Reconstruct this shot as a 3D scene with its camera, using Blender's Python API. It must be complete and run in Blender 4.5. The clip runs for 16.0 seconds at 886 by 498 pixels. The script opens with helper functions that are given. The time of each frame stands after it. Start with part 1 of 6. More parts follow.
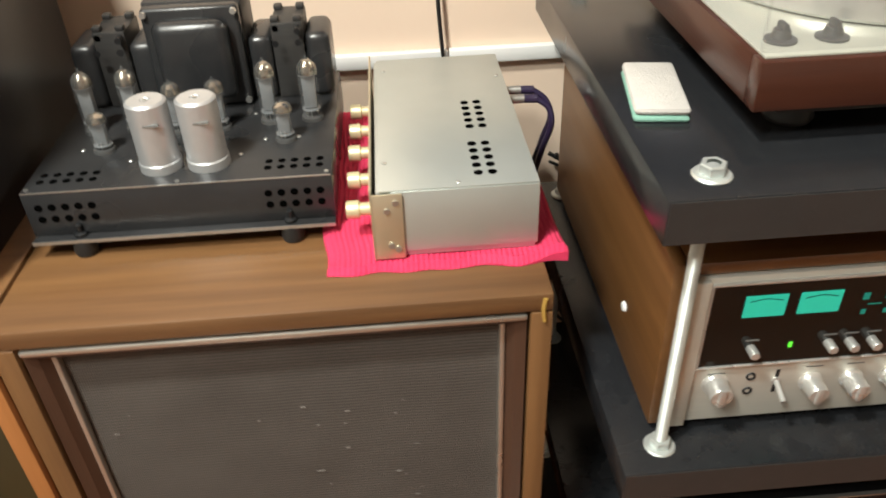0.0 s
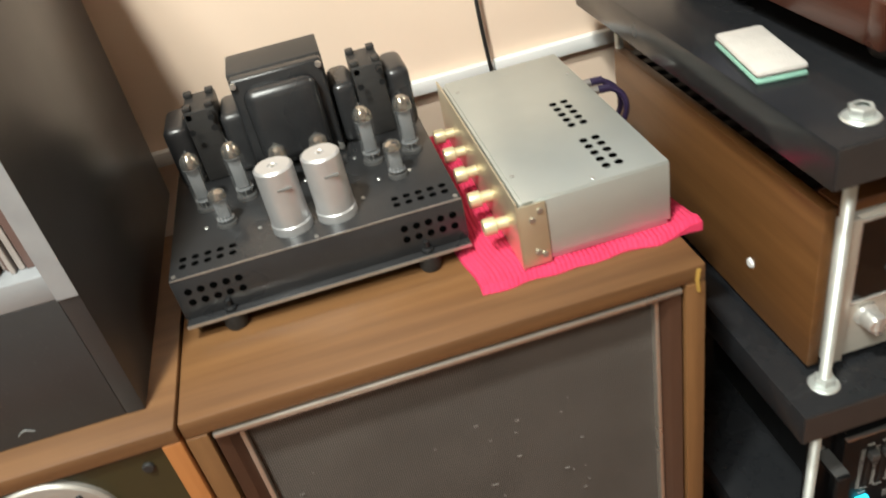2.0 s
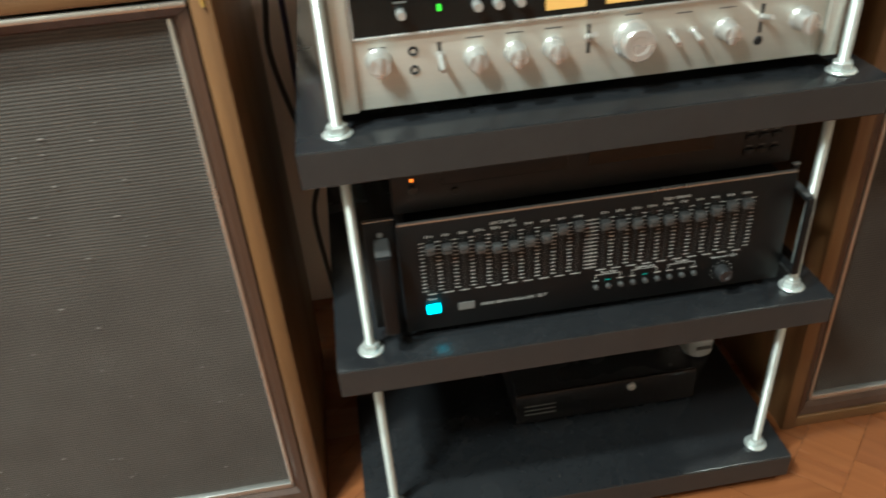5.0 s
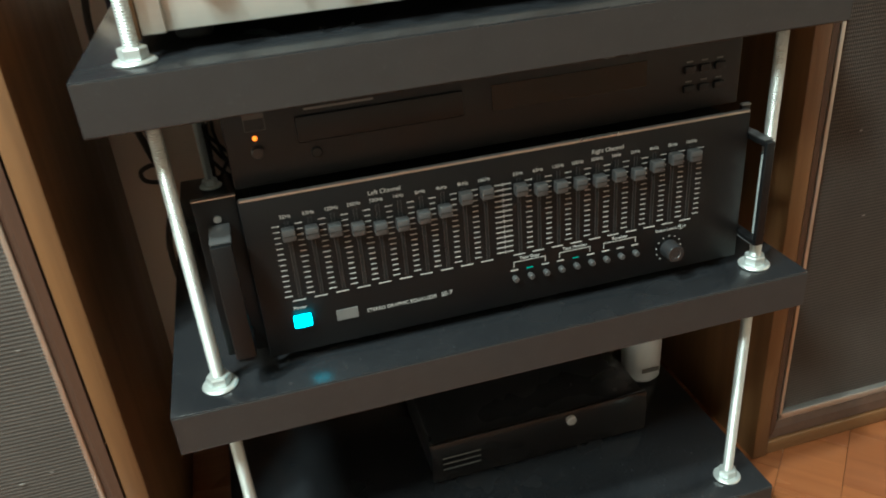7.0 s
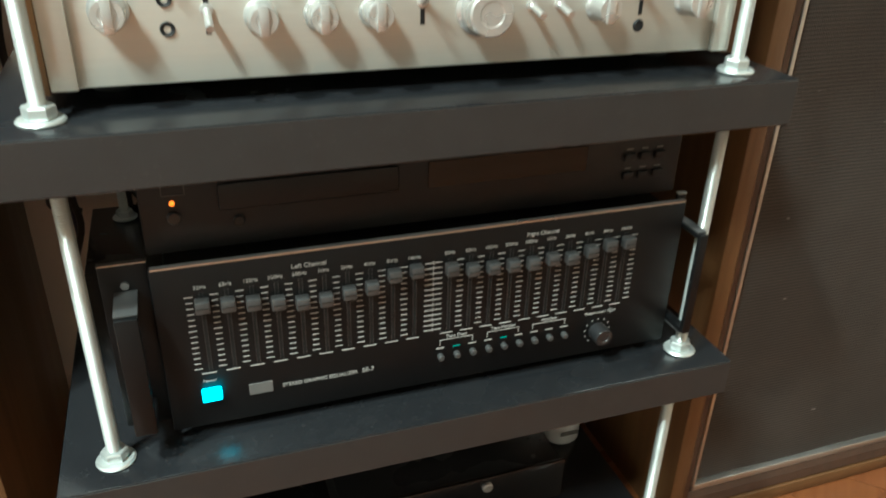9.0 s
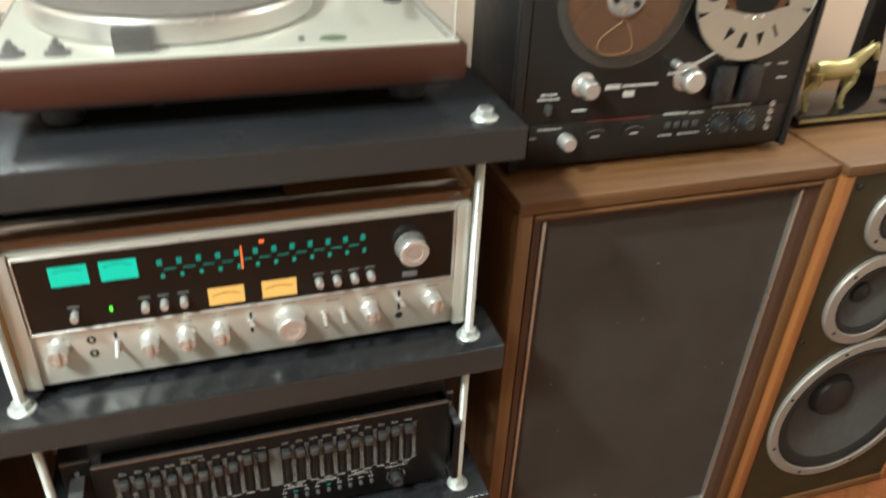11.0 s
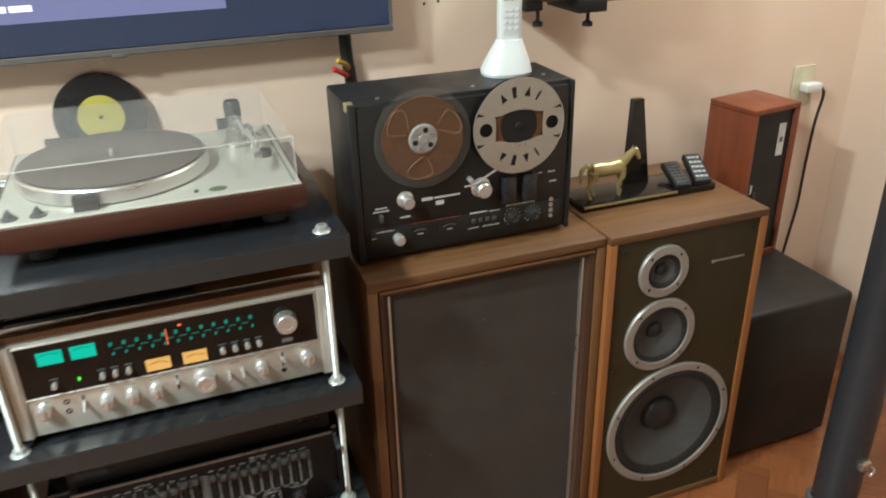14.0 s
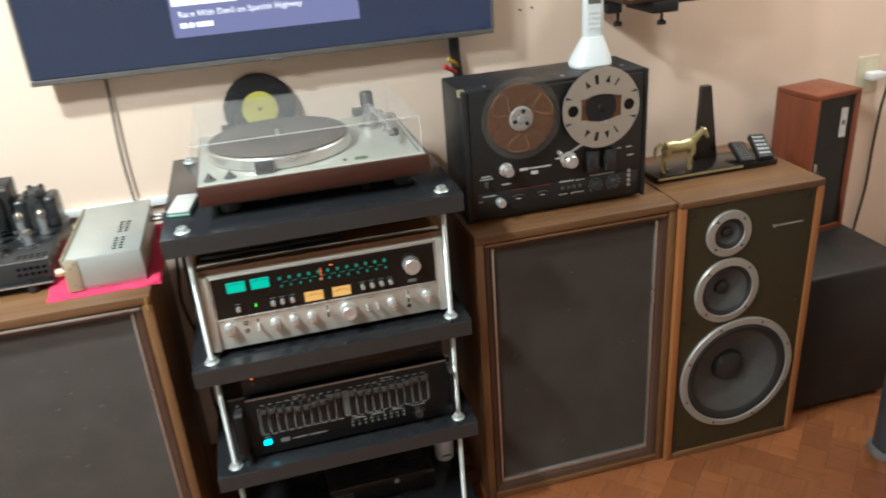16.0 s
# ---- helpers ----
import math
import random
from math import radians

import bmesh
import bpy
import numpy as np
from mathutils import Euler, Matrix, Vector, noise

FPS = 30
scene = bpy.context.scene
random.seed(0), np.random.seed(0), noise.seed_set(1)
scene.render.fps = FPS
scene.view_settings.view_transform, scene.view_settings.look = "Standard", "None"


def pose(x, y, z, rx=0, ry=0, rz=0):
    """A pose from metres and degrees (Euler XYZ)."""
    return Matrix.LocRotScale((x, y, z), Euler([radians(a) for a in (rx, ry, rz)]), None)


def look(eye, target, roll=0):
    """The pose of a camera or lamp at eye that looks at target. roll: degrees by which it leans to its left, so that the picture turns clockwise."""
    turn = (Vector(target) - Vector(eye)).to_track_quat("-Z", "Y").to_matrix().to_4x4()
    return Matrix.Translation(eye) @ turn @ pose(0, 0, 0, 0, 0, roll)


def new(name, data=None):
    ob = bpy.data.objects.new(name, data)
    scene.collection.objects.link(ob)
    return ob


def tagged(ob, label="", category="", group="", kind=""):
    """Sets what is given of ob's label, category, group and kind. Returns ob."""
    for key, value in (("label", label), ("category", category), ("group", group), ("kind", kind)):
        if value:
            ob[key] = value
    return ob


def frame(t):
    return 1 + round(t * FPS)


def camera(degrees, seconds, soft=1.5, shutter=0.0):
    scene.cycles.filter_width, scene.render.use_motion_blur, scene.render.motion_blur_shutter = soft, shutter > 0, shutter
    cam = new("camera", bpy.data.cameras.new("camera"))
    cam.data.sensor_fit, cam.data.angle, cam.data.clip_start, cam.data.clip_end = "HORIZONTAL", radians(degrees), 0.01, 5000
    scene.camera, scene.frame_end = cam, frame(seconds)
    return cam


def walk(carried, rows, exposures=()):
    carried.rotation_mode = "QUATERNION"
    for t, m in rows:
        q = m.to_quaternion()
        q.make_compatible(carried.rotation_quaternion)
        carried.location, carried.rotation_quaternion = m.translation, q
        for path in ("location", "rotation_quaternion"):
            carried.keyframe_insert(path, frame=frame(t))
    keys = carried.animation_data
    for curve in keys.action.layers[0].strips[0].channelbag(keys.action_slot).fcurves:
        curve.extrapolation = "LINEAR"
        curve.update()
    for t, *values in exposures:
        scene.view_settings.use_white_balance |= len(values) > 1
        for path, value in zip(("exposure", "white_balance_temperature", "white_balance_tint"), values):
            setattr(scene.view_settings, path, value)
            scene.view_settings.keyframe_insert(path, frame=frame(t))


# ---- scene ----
cam = camera(59.3, 16.0, soft=1.8, shutter=0.6)
PATH = [
    (0, (0.026, 0.034, 1.17), (0.116, 1.661, 0.011), -2.2),
    (0.5, (-0.048, 0.052, 1.184), (0.139, 1.67, 0.024), -4.3),
    (1, (-0.132, 0.08, 1.194), (0.157, 1.683, 0.033), -5.9),
    (1.5, (-0.16, 0.089, 1.209), (0.101, 1.694, 0.046), -9.8),
    (2, (-0.138, 0.041, 1.201), (0.041, 1.672, 0.057), -12.9),
    (2.5, (-0.079, -0.039, 1.136), (0.022, 1.616, 0.018), -12.4),
    (3, (-0.006, -0.102, 1.059), (0.084, 1.57, -0.035), -8.7),
    (3.5, (0.06, -0.13, 0.995), (0.111, 1.525, -0.126), -5.9),
    (4, (0.13, -0.164, 0.949), (0.188, 1.479, -0.189), -4.5),
    (4.5, (0.208, -0.172, 0.93), (0.317, 1.456, -0.226), -4.7),
    (5, (0.264, -0.176, 0.911), (0.441, 1.471, -0.21), -4.6),
    (5.2, (0.288, -0.181, 0.9), (0.483, 1.477, -0.2), -4.6),
    (7.5, (0.311, -0.013, 0.678), (0.785, 1.708, -0.224), -4.9),
    (8, (0.309, 0.008, 0.667), (0.845, 1.73, -0.2), -3.9),
    (8.2, (0.313, 0.01, 0.671), (0.88, 1.727, -0.184), -2.7),
    (10.3, (0.377, -0.116, 1.023), (0.94, 1.457, -0.076), 5.5),
    (10.5, (0.407, -0.145, 1.072), (0.962, 1.437, -0.019), 4.9),
    (11, (0.466, -0.21, 1.2), (1.018, 1.392, 0.137), 2.8),
    (11.5, (0.472, -0.254, 1.279), (1.058, 1.388, 0.298), -0.2),
    (12, (0.483, -0.24, 1.345), (1.131, 1.407, 0.414), -2.3),
    (12.5, (0.529, -0.272, 1.378), (1.245, 1.339, 0.432), -2.8),
    (13, (0.551, -0.34, 1.398), (1.311, 1.251, 0.453), -2.0),
    (13.5, (0.561, -0.473, 1.41), (1.252, 1.177, 0.516), -1.0),
    (14, (0.544, -0.627, 1.397), (1.159, 1.063, 0.523), -1.5),
    (14.5, (0.484, -0.693, 1.412), (1.052, 0.995, 0.502), -4.2),
    (15, (0.432, -0.709, 1.422), (1.009, 0.976, 0.511), -5.5),
    (15.5, (0.413, -0.8, 1.417), (0.954, 0.913, 0.538), -4.9),
    (16, (0.412, -0.928, 1.434), (0.823, 0.841, 0.596), -4.4),
]
walk(cam, [(t, look(eye, target, roll)) for t, eye, target, roll in PATH],
     exposures=((0, 0.09, 7050, 13), (2.5, 0.07, 6850, 11), (3.5, 0.36, 6400, 5), (4.5, 0.40, 6300, 2), (5.2, 0.42, 6200, 0), (7.3, 0.66, 6100, -3), (8.2, 0.68, 6100, -3), (10.3, 0.50, 6250, -2), (11, 0.60, 6500, 6), (11.6, 0.46, 6550, 9), (12.4, 0.28, 6450, 7), (13.5, 0.27, 6300, 6), (16, 0.28, 6050, 8)))


# ---- light and world ----
world = bpy.data.worlds.new("room_air")
scene.world = world
world.use_nodes = True
world.node_tree.nodes["Background"].inputs["Color"].default_value = (1.0, 0.97, 0.92, 1)
world.node_tree.nodes["Background"].inputs["Strength"].default_value = 0.11
scene.view_settings.exposure = 0.0


def area_lamp(name, at, target, size, watts, colour):
    data = bpy.data.lights.new(name, "AREA")
    data.shape, data.size, data.energy, data.color = "DISK", size, watts, colour
    ob = new(name, data)
    ob.matrix_world = look(at, target)
    return ob


LAMP = (0.925, 1.0, 0.968)
area_lamp("ceiling_lamp_light", (-0.60, -0.05, 2.47), (-0.60, -0.05, 0), 0.16, 52, LAMP)
area_lamp("second_lamp_light", (-0.85, -0.7, 2.47), (-0.85, -0.7, 0), 0.42, 52, LAMP)
# Unseen fill, added to brighten the right wall and corner.
area_lamp("right_wall_fill", (2.16, 0.62, 2.47), (2.16, 0.62, 0), 0.30, 17, LAMP)




# ---- materials ----
def mat(name, colour, rough=0.5, metal=0.0, second=None, scale=40.0, amount=0.5, bump=0.0, bump_scale=300.0,
        stretch=(1, 1, 1), emit=None, power=0.0, coat=0.0, rough_var=0.1, spec=0.5, dust=0.0):
    """A principled surface: two tones mixed by noise at two scales, uneven gloss, fine relief."""
    m = bpy.data.materials.new(name)
    m.use_nodes = True
    nt = m.node_tree
    b = nt.nodes["Principled BSDF"]
    b.inputs["Roughness"].default_value = rough
    b.inputs["Metallic"].default_value = metal
    b.inputs["Coat Weight"].default_value = coat
    b.inputs["Specular IOR Level"].default_value = spec
    tc = nt.nodes.new("ShaderNodeTexCoord")
    mp = nt.nodes.new("ShaderNodeMapping")
    mp.inputs["Scale"].default_value = stretch
    nt.links.new(tc.outputs["Object"], mp.inputs["Vector"])
    n1 = nt.nodes.new("ShaderNodeTexNoise")
    n1.inputs["Scale"].default_value, n1.inputs["Detail"].default_value = scale, 6
    n2 = nt.nodes.new("ShaderNodeTexNoise")
    n2.inputs["Scale"].default_value, n2.inputs["Detail"].default_value = scale * 0.14, 3
    for n in (n1, n2):
        nt.links.new(mp.outputs["Vector"], n.inputs["Vector"])
    av = nt.nodes.new("ShaderNodeMath")
    av.operation = "MULTIPLY_ADD"
    nt.links.new(n1.outputs["Fac"], av.inputs[0])
    av.inputs[1].default_value = 0.55
    hv = nt.nodes.new("ShaderNodeMath")
    hv.operation = "MULTIPLY"
    hv.inputs[1].default_value = 0.45
    nt.links.new(n2.outputs["Fac"], hv.inputs[0])
    nt.links.new(hv.outputs[0], av.inputs[2])
    ramp = nt.nodes.new("ShaderNodeMapRange")
    ramp.inputs[1].default_value, ramp.inputs[2].default_value = 0.5 - 0.25, 0.5 + 0.25
    ramp.inputs[3].default_value, ramp.inputs[4].default_value = 0.0, amount * 2
    ramp.clamp = True
    nt.links.new(av.outputs[0], ramp.inputs[0])
    mix = nt.nodes.new("ShaderNodeMix")
    mix.data_type = "RGBA"
    second = second or tuple(c * 0.72 for c in colour)
    mix.inputs[6].default_value, mix.inputs[7].default_value = (*colour, 1), (*second, 1)
    nt.links.new(ramp.outputs[0], mix.inputs[0])
    out = mix.outputs[2]
    if dust:
        nd = nt.nodes.new("ShaderNodeTexNoise")
        nd.inputs["Scale"].default_value, nd.inputs["Detail"].default_value = 330, 1
        nt.links.new(tc.outputs["Object"], nd.inputs["Vector"])
        th = nt.nodes.new("ShaderNodeMapRange")
        th.inputs[1].default_value, th.inputs[2].default_value = 0.66, 0.78
        th.inputs[3].default_value, th.inputs[4].default_value = 0.0, dust
        nt.links.new(nd.outputs["Fac"], th.inputs[0])
        md = nt.nodes.new("ShaderNodeMix")
        md.data_type = "RGBA"
        md.inputs[7].default_value = (0.26, 0.25, 0.23, 1)
        nt.links.new(th.outputs[0], md.inputs[0])
        nt.links.new(out, md.inputs[6])
        out = md.outputs[2]
    nt.links.new(out, b.inputs["Base Color"])
    rv = nt.nodes.new("ShaderNodeMapRange")
    rv.inputs[1].default_value, rv.inputs[2].default_value = 0.3, 0.7
    rv.inputs[3].default_value, rv.inputs[4].default_value = max(0.02, rough - rough_var), min(1, rough + rough_var)
    nt.links.new(n2.outputs["Fac"], rv.inputs[0])
    nt.links.new(rv.outputs[0], b.inputs["Roughness"])
    if bump:
        nb = nt.nodes.new("ShaderNodeTexNoise")
        nb.inputs["Scale"].default_value, nb.inputs["Detail"].default_value = bump_scale, 4
        nt.links.new(mp.outputs["Vector"], nb.inputs["Vector"])
        bp = nt.nodes.new("ShaderNodeBump")
        bp.inputs["Strength"].default_value, bp.inputs["Distance"].default_value = bump, 0.002
        nt.links.new(nb.outputs["Fac"], bp.inputs["Height"])
        nt.links.new(bp.outputs["Normal"], b.inputs["Normal"])
    if emit:
        b.inputs["Emission Color"].default_value = (*emit, 1)
        b.inputs["Emission Strength"].default_value = power
    return m


def wood(name, light, dark, rough=0.42, along="x", scale=9.0, coat=0.0):
    """Veneer: long grain streaks with fine pores."""
    s = {"x": (0.5, 9, 9), "y": (9, 0.5, 9), "z": (9, 9, 0.5)}[along]
    return mat(name, light, rough, second=dark, scale=scale, amount=0.62, bump=0.12, bump_scale=scale * 7, stretch=s, coat=coat)


def glass(name, tint=(1, 1, 1), rough=0.02, clear=0.9):
    """A thin clear sheet: mostly see-through, with gloss."""
    m = bpy.data.materials.new(name)
    m.use_nodes = True
    nt = m.node_tree
    b = nt.nodes["Principled BSDF"]
    b.inputs["Base Color"].default_value = (*tint, 1)
    b.inputs["Roughness"].default_value = rough
    b.inputs["Alpha"].default_value = 1 - clear
    b.inputs["IOR"].default_value = 1.49
    return m


def weave(name, colour, second, pitch=0.0040):
    """Woven grille cloth: ribs across, threads up, dust."""
    m = mat(name, colour, 0.85, second=second, scale=14, amount=0.5)
    nt = m.node_tree
    b = nt.nodes["Principled BSDF"]
    b.inputs["Specular IOR Level"].default_value = 0.2
    tc = nt.nodes.new("ShaderNodeTexCoord")
    waves = []
    for axis, k in (("Z", 1.0), ("X", 0.55)):
        w = nt.nodes.new("ShaderNodeTexWave")
        w.bands_direction = axis
        w.inputs["Scale"].default_value = 0.314 / (pitch * k) * 1.0
        w.inputs["Distortion"].default_value = 1.6
        w.inputs["Detail"].default_value, w.inputs["Detail Scale"].default_value = 2, 0.08
        nt.links.new(tc.outputs["Object"], w.inputs["Vector"])
        waves.append(w)
    add = nt.nodes.new("ShaderNodeMath")
    add.operation = "ADD"
    nt.links.new(waves[0].outputs["Fac"], add.inputs[0])
    nt.links.new(waves[1].outputs["Fac"], add.inputs[1])
    bp = nt.nodes.new("ShaderNodeBump")
    bp.inputs["Strength"].default_value, bp.inputs["Distance"].default_value = 0.40, 0.001
    nt.links.new(add.outputs[0], bp.inputs["Height"])
    nt.links.new(bp.outputs["Normal"], b.inputs["Normal"])
    mul = nt.nodes.new("ShaderNodeMapRange")
    mul.inputs[2].default_value, mul.inputs[3].default_value, mul.inputs[4].default_value = 2.0, 0.50, 1.50
    nt.links.new(add.outputs[0], mul.inputs[0])
    hsv = nt.nodes.new("ShaderNodeHueSaturation")
    nt.links.new(b.inputs["Base Color"].links[0].from_socket, hsv.inputs["Color"])
    nt.links.new(mul.outputs[0], hsv.inputs["Value"])
    nt.links.new(hsv.outputs["Color"], b.inputs["Base Color"])
    return m


M = {}
M["wall"] = mat("painted_plaster", (0.82, 0.645, 0.515), 0.7, second=(0.765, 0.595, 0.470), scale=6, amount=0.5, bump=0.08, bump_scale=90)
# Neutral tone for the unseen walls, set by the fill they bounce back.
M["wall_plain"] = mat("unseen_wall_bounce", (0.68, 0.67, 0.63), 0.75, scale=6, amount=0.3, bump=0.08, bump_scale=90)
M["ceiling"] = mat("ceiling_paint", (0.82, 0.78, 0.70), 0.8, scale=5, amount=0.2)
M["floor"] = wood("polished_floor_wood", (0.240, 0.088, 0.032), (0.152, 0.048, 0.017), 0.26, "x", 7.0, coat=0.3)
M["walnut"] = wood("walnut_veneer", (0.200, 0.099, 0.040), (0.108, 0.050, 0.020), 0.42, "x")
M["walnut_up"] = wood("walnut_veneer_upright", (0.200, 0.099, 0.040), (0.108, 0.050, 0.020), 0.42, "z")
M["walnut_deep"] = wood("walnut_veneer_in_depth", (0.200, 0.099, 0.040), (0.108, 0.050, 0.020), 0.42, "y")
M["oak_edge"] = wood("orange_brown_edge_wood", (0.37, 0.150, 0.050), (0.25, 0.092, 0.028), 0.4, "z")
M["frame_brown"] = wood("dark_brown_frame", (0.075, 0.036, 0.022), (0.045, 0.022, 0.014), 0.45, "z")
M["cloth"] = weave("grille_cloth", (0.100, 0.088, 0.079), (0.066, 0.057, 0.051))
# Right grille: less dust, plus its weaker light mixed into a darker colour.
M["cloth_clean_dim"] = weave("clean_dimmed_grille_cloth", (0.074, 0.063, 0.055), (0.050, 0.042, 0.037))
M["trim"] = mat("aged_silver_trim", (0.62, 0.58, 0.52), 0.35, 0.85, scale=60, amount=0.4)
M["black_lam"] = mat("black_laminate", (0.011, 0.012, 0.014), 0.24, second=(0.017, 0.018, 0.020), scale=80, amount=0.5, bump=0.03, bump_scale=500, rough_var=0.05, dust=0.04)
M["black_edge"] = mat("black_edge_band", (0.031, 0.030, 0.030), 0.45, scale=60, dust=0.03)
M["zinc"] = mat("galvanised_steel", (0.70, 0.75, 0.73), 0.42, 0.7, second=(0.58, 0.62, 0.61), scale=90, amount=0.5)
M["baffle"] = mat("olive_black_baffle", (0.034, 0.027, 0.008), 0.5, second=(0.024, 0.019, 0.006), scale=30, bump=0.05)
M["ring"] = mat("cast_silver_ring", (0.44, 0.43, 0.40), 0.52, 0.65, scale=120, amount=0.3, bump=0.05)
M["rubber"] = mat("black_rubber", (0.014, 0.014, 0.014), 0.6, scale=60)
M["cone"] = mat("grey_paper_cone", (0.065, 0.064, 0.062), 0.7, second=(0.045, 0.045, 0.044), scale=70, bump=0.2)
M["dome"] = mat("dust_cap", (0.020, 0.020, 0.020), 0.5, scale=60)
M["hole"] = mat("open_hole", (0.002, 0.002, 0.002), 1.0, spec=0.0)
M["dark"] = mat("dark_void", (0.006, 0.006, 0.006), 0.8)
M["black_paint"] = mat("black_enamel", (0.016, 0.0165, 0.018), 0.30, second=(0.027, 0.0275, 0.029), scale=60, bump=0.04, dust=0.04)
M["black_matt"] = mat("black_satin", (0.0055, 0.006, 0.007), 0.52, scale=60, bump=0.04)
M["steel"] = mat("brushed_steel", (0.60, 0.60, 0.58), 0.35, 0.9, scale=50, amount=0.3)
M["white_plastic"] = mat("white_plastic", (0.78, 0.79, 0.78), 0.35, scale=30, amount=0.15)


# ---- mesh helpers ----
def box(bm, x0, x1, y0, y1, z0, z1, bev=0.0, seg=2):
    r = bmesh.ops.create_cube(bm, size=1, matrix=Matrix.Translation(((x0 + x1) / 2, (y0 + y1) / 2, (z0 + z1) / 2))
                              @ Matrix.Diagonal((x1 - x0, y1 - y0, z1 - z0, 1)))
    if bev:
        es = list({e for v in r["verts"] for e in v.link_edges})
        bmesh.ops.bevel(bm, geom=es, offset=bev, segments=seg, affect="EDGES", profile=0.5)
    return bm


AXES = {"x": Matrix.Rotation(radians(90), 4, "Y"), "y": Matrix.Rotation(radians(90), 4, "X"), "z": Matrix.Identity(4)}


def lathe(bm, profile, at=(0, 0, 0), axis="z", seg=24, m=None):
    """A turned body: profile of (radius, height) along the axis. Axis y faces the room (towards -y)."""
    m = m or Matrix.Translation(at) @ AXES[axis]
    rings = []
    for r, h in profile:
        if r < 1e-6:
            rings.append([bm.verts.new(m @ Vector((0, 0, h)))])
        else:
            rings.append([bm.verts.new(m @ Vector((r * math.cos(2 * math.pi * i / seg), r * math.sin(2 * math.pi * i / seg), h))) for i in range(seg)])
    for a, b in zip(rings, rings[1:]):
        for i in range(seg):
            j = (i + 1) % seg
            if len(a) == 1 and len(b) == 1:
                break
            if len(a) == 1:
                bm.faces.new((a[0], b[i], b[j]))
            elif len(b) == 1:
                bm.faces.new((a[i], a[j], b[0]))
            else:
                bm.faces.new((a[i], a[j], b[j], b[i]))
    return bm


def rod(bm, r, h0, h1, at=(0, 0, 0), axis="z", seg=16, bev=0.0):
    b = min(bev, r * 0.5)
    if b:
        prof = [(0, h0), (r - b, h0), (r, h0 + b), (r, h1 - b), (r - b, h1), (0, h1)]
    else:
        prof = [(0, h0), (r, h0), (r, h1), (0, h1)]
    return lathe(bm, prof, at, axis, seg)


def tube(bm, pts, r, seg=8, smooth=6):
    """A bent round rod or cable through the points."""
    p = [Vector(q) for q in pts]
    line = []
    if smooth and len(p) > 2:
        q = [p[0]] + p + [p[-1]]
        for i in range(1, len(q) - 2):
            for k in range(smooth):
                t = k / smooth
                a, b, c, d = q[i - 1], q[i], q[i + 1], q[i + 2]
                line.append(0.5 * ((2 * b) + (c - a) * t + (2 * a - 5 * b + 4 * c - d) * t * t + (3 * b - a - 3 * c + d) * t ** 3))
        line.append(p[-1])
    else:
        line = p
    rings = []
    for i, v in enumerate(line):
        d = (line[min(i + 1, len(line) - 1)] - line[max(i - 1, 0)]).normalized()
        u = d.orthogonal().normalized() if not rings else (prev - d * prev.dot(d)).normalized()
        prev = u
        w = d.cross(u)
        rings.append([bm.verts.new(v + r * (math.cos(2 * math.pi * k / seg) * u + math.sin(2 * math.pi * k / seg) * w)) for k in range(seg)])
    for a, b in zip(rings, rings[1:]):
        for k in range(seg):
            bm.faces.new((a[k], a[(k + 1) % seg], b[(k + 1) % seg], b[k]))
    bm.faces.new(rings[0][::-1])
    bm.faces.new(rings[-1])
    return bm


def prism(bm, outline, h0, h1, m=None):
    """A flat outline (x, y) raised from h0 to h1 along z, then laid by m."""
    m = m or Matrix.Identity(4)
    lo = [bm.verts.new(m @ Vector((x, y, h0))) for x, y in outline]
    hi = [bm.verts.new(m @ Vector((x, y, h1))) for x, y in outline]
    n = len(outline)
    bm.faces.new(lo[::-1])
    bm.faces.new(hi)
    for i in range(n):
        bm.faces.new((lo[i], lo[(i + 1) % n], hi[(i + 1) % n], hi[i]))
    return bm


FRONT = Matrix(((1, 0, 0, 0), (0, 0, -1, 0), (0, 1, 0, 0), (0, 0, 0, 1)))   # outline x, y -> x, z; height -> towards -y


def finish(name, bm, material, smooth=True):
    bmesh.ops.recalc_face_normals(bm, faces=bm.faces)
    me = bpy.data.meshes.new(name)
    bm.to_mesh(me)
    bm.free()
    for p in me.polygons:
        p.use_smooth = smooth
    if smooth:
        me.set_sharp_from_angle(angle=radians(32))
    me.materials.append(material)
    return new(name, me)


def part(name, bm, material, parent, label="", smooth=True):
    ob = finish(name, bm, material, smooth)
    ob.parent = parent
    if label:
        ob["label"] = label
    return ob


def thing(name, label, category, at=(0, 0, 0), group="", turn=0.0, kind=""):
    ob = new(name)
    ob.empty_display_size = 0.05
    ob.matrix_basis = pose(*at, 0, 0, turn)
    return tagged(ob, label, category, group, kind)


def structure(name, bm, material, label, category, smooth=False):
    return tagged(finish(name, bm, material, smooth), label, category, "", "structure")


def B(*a, **k):
    return box(bmesh.new(), *a, **k)


def words(text, size, at, material, parent, name="lettering", up=False, align="LEFT", thick=0.0002, m=None):
    """Flat raised letters that face the room."""
    cu = bpy.data.curves.new(name, "FONT")
    cu.body, cu.size, cu.extrude, cu.align_x = text, size, thick, align
    tmp = bpy.data.objects.new(name, cu)
    scene.collection.objects.link(tmp)
    me = bpy.data.meshes.new_from_object(tmp)
    bpy.data.objects.remove(tmp)
    me.transform((m or Matrix.Translation(at)) @ (Matrix.Identity(4) if up else FRONT))
    me.materials.append(material)
    ob = new(name, me)
    ob.parent = parent
    return ob


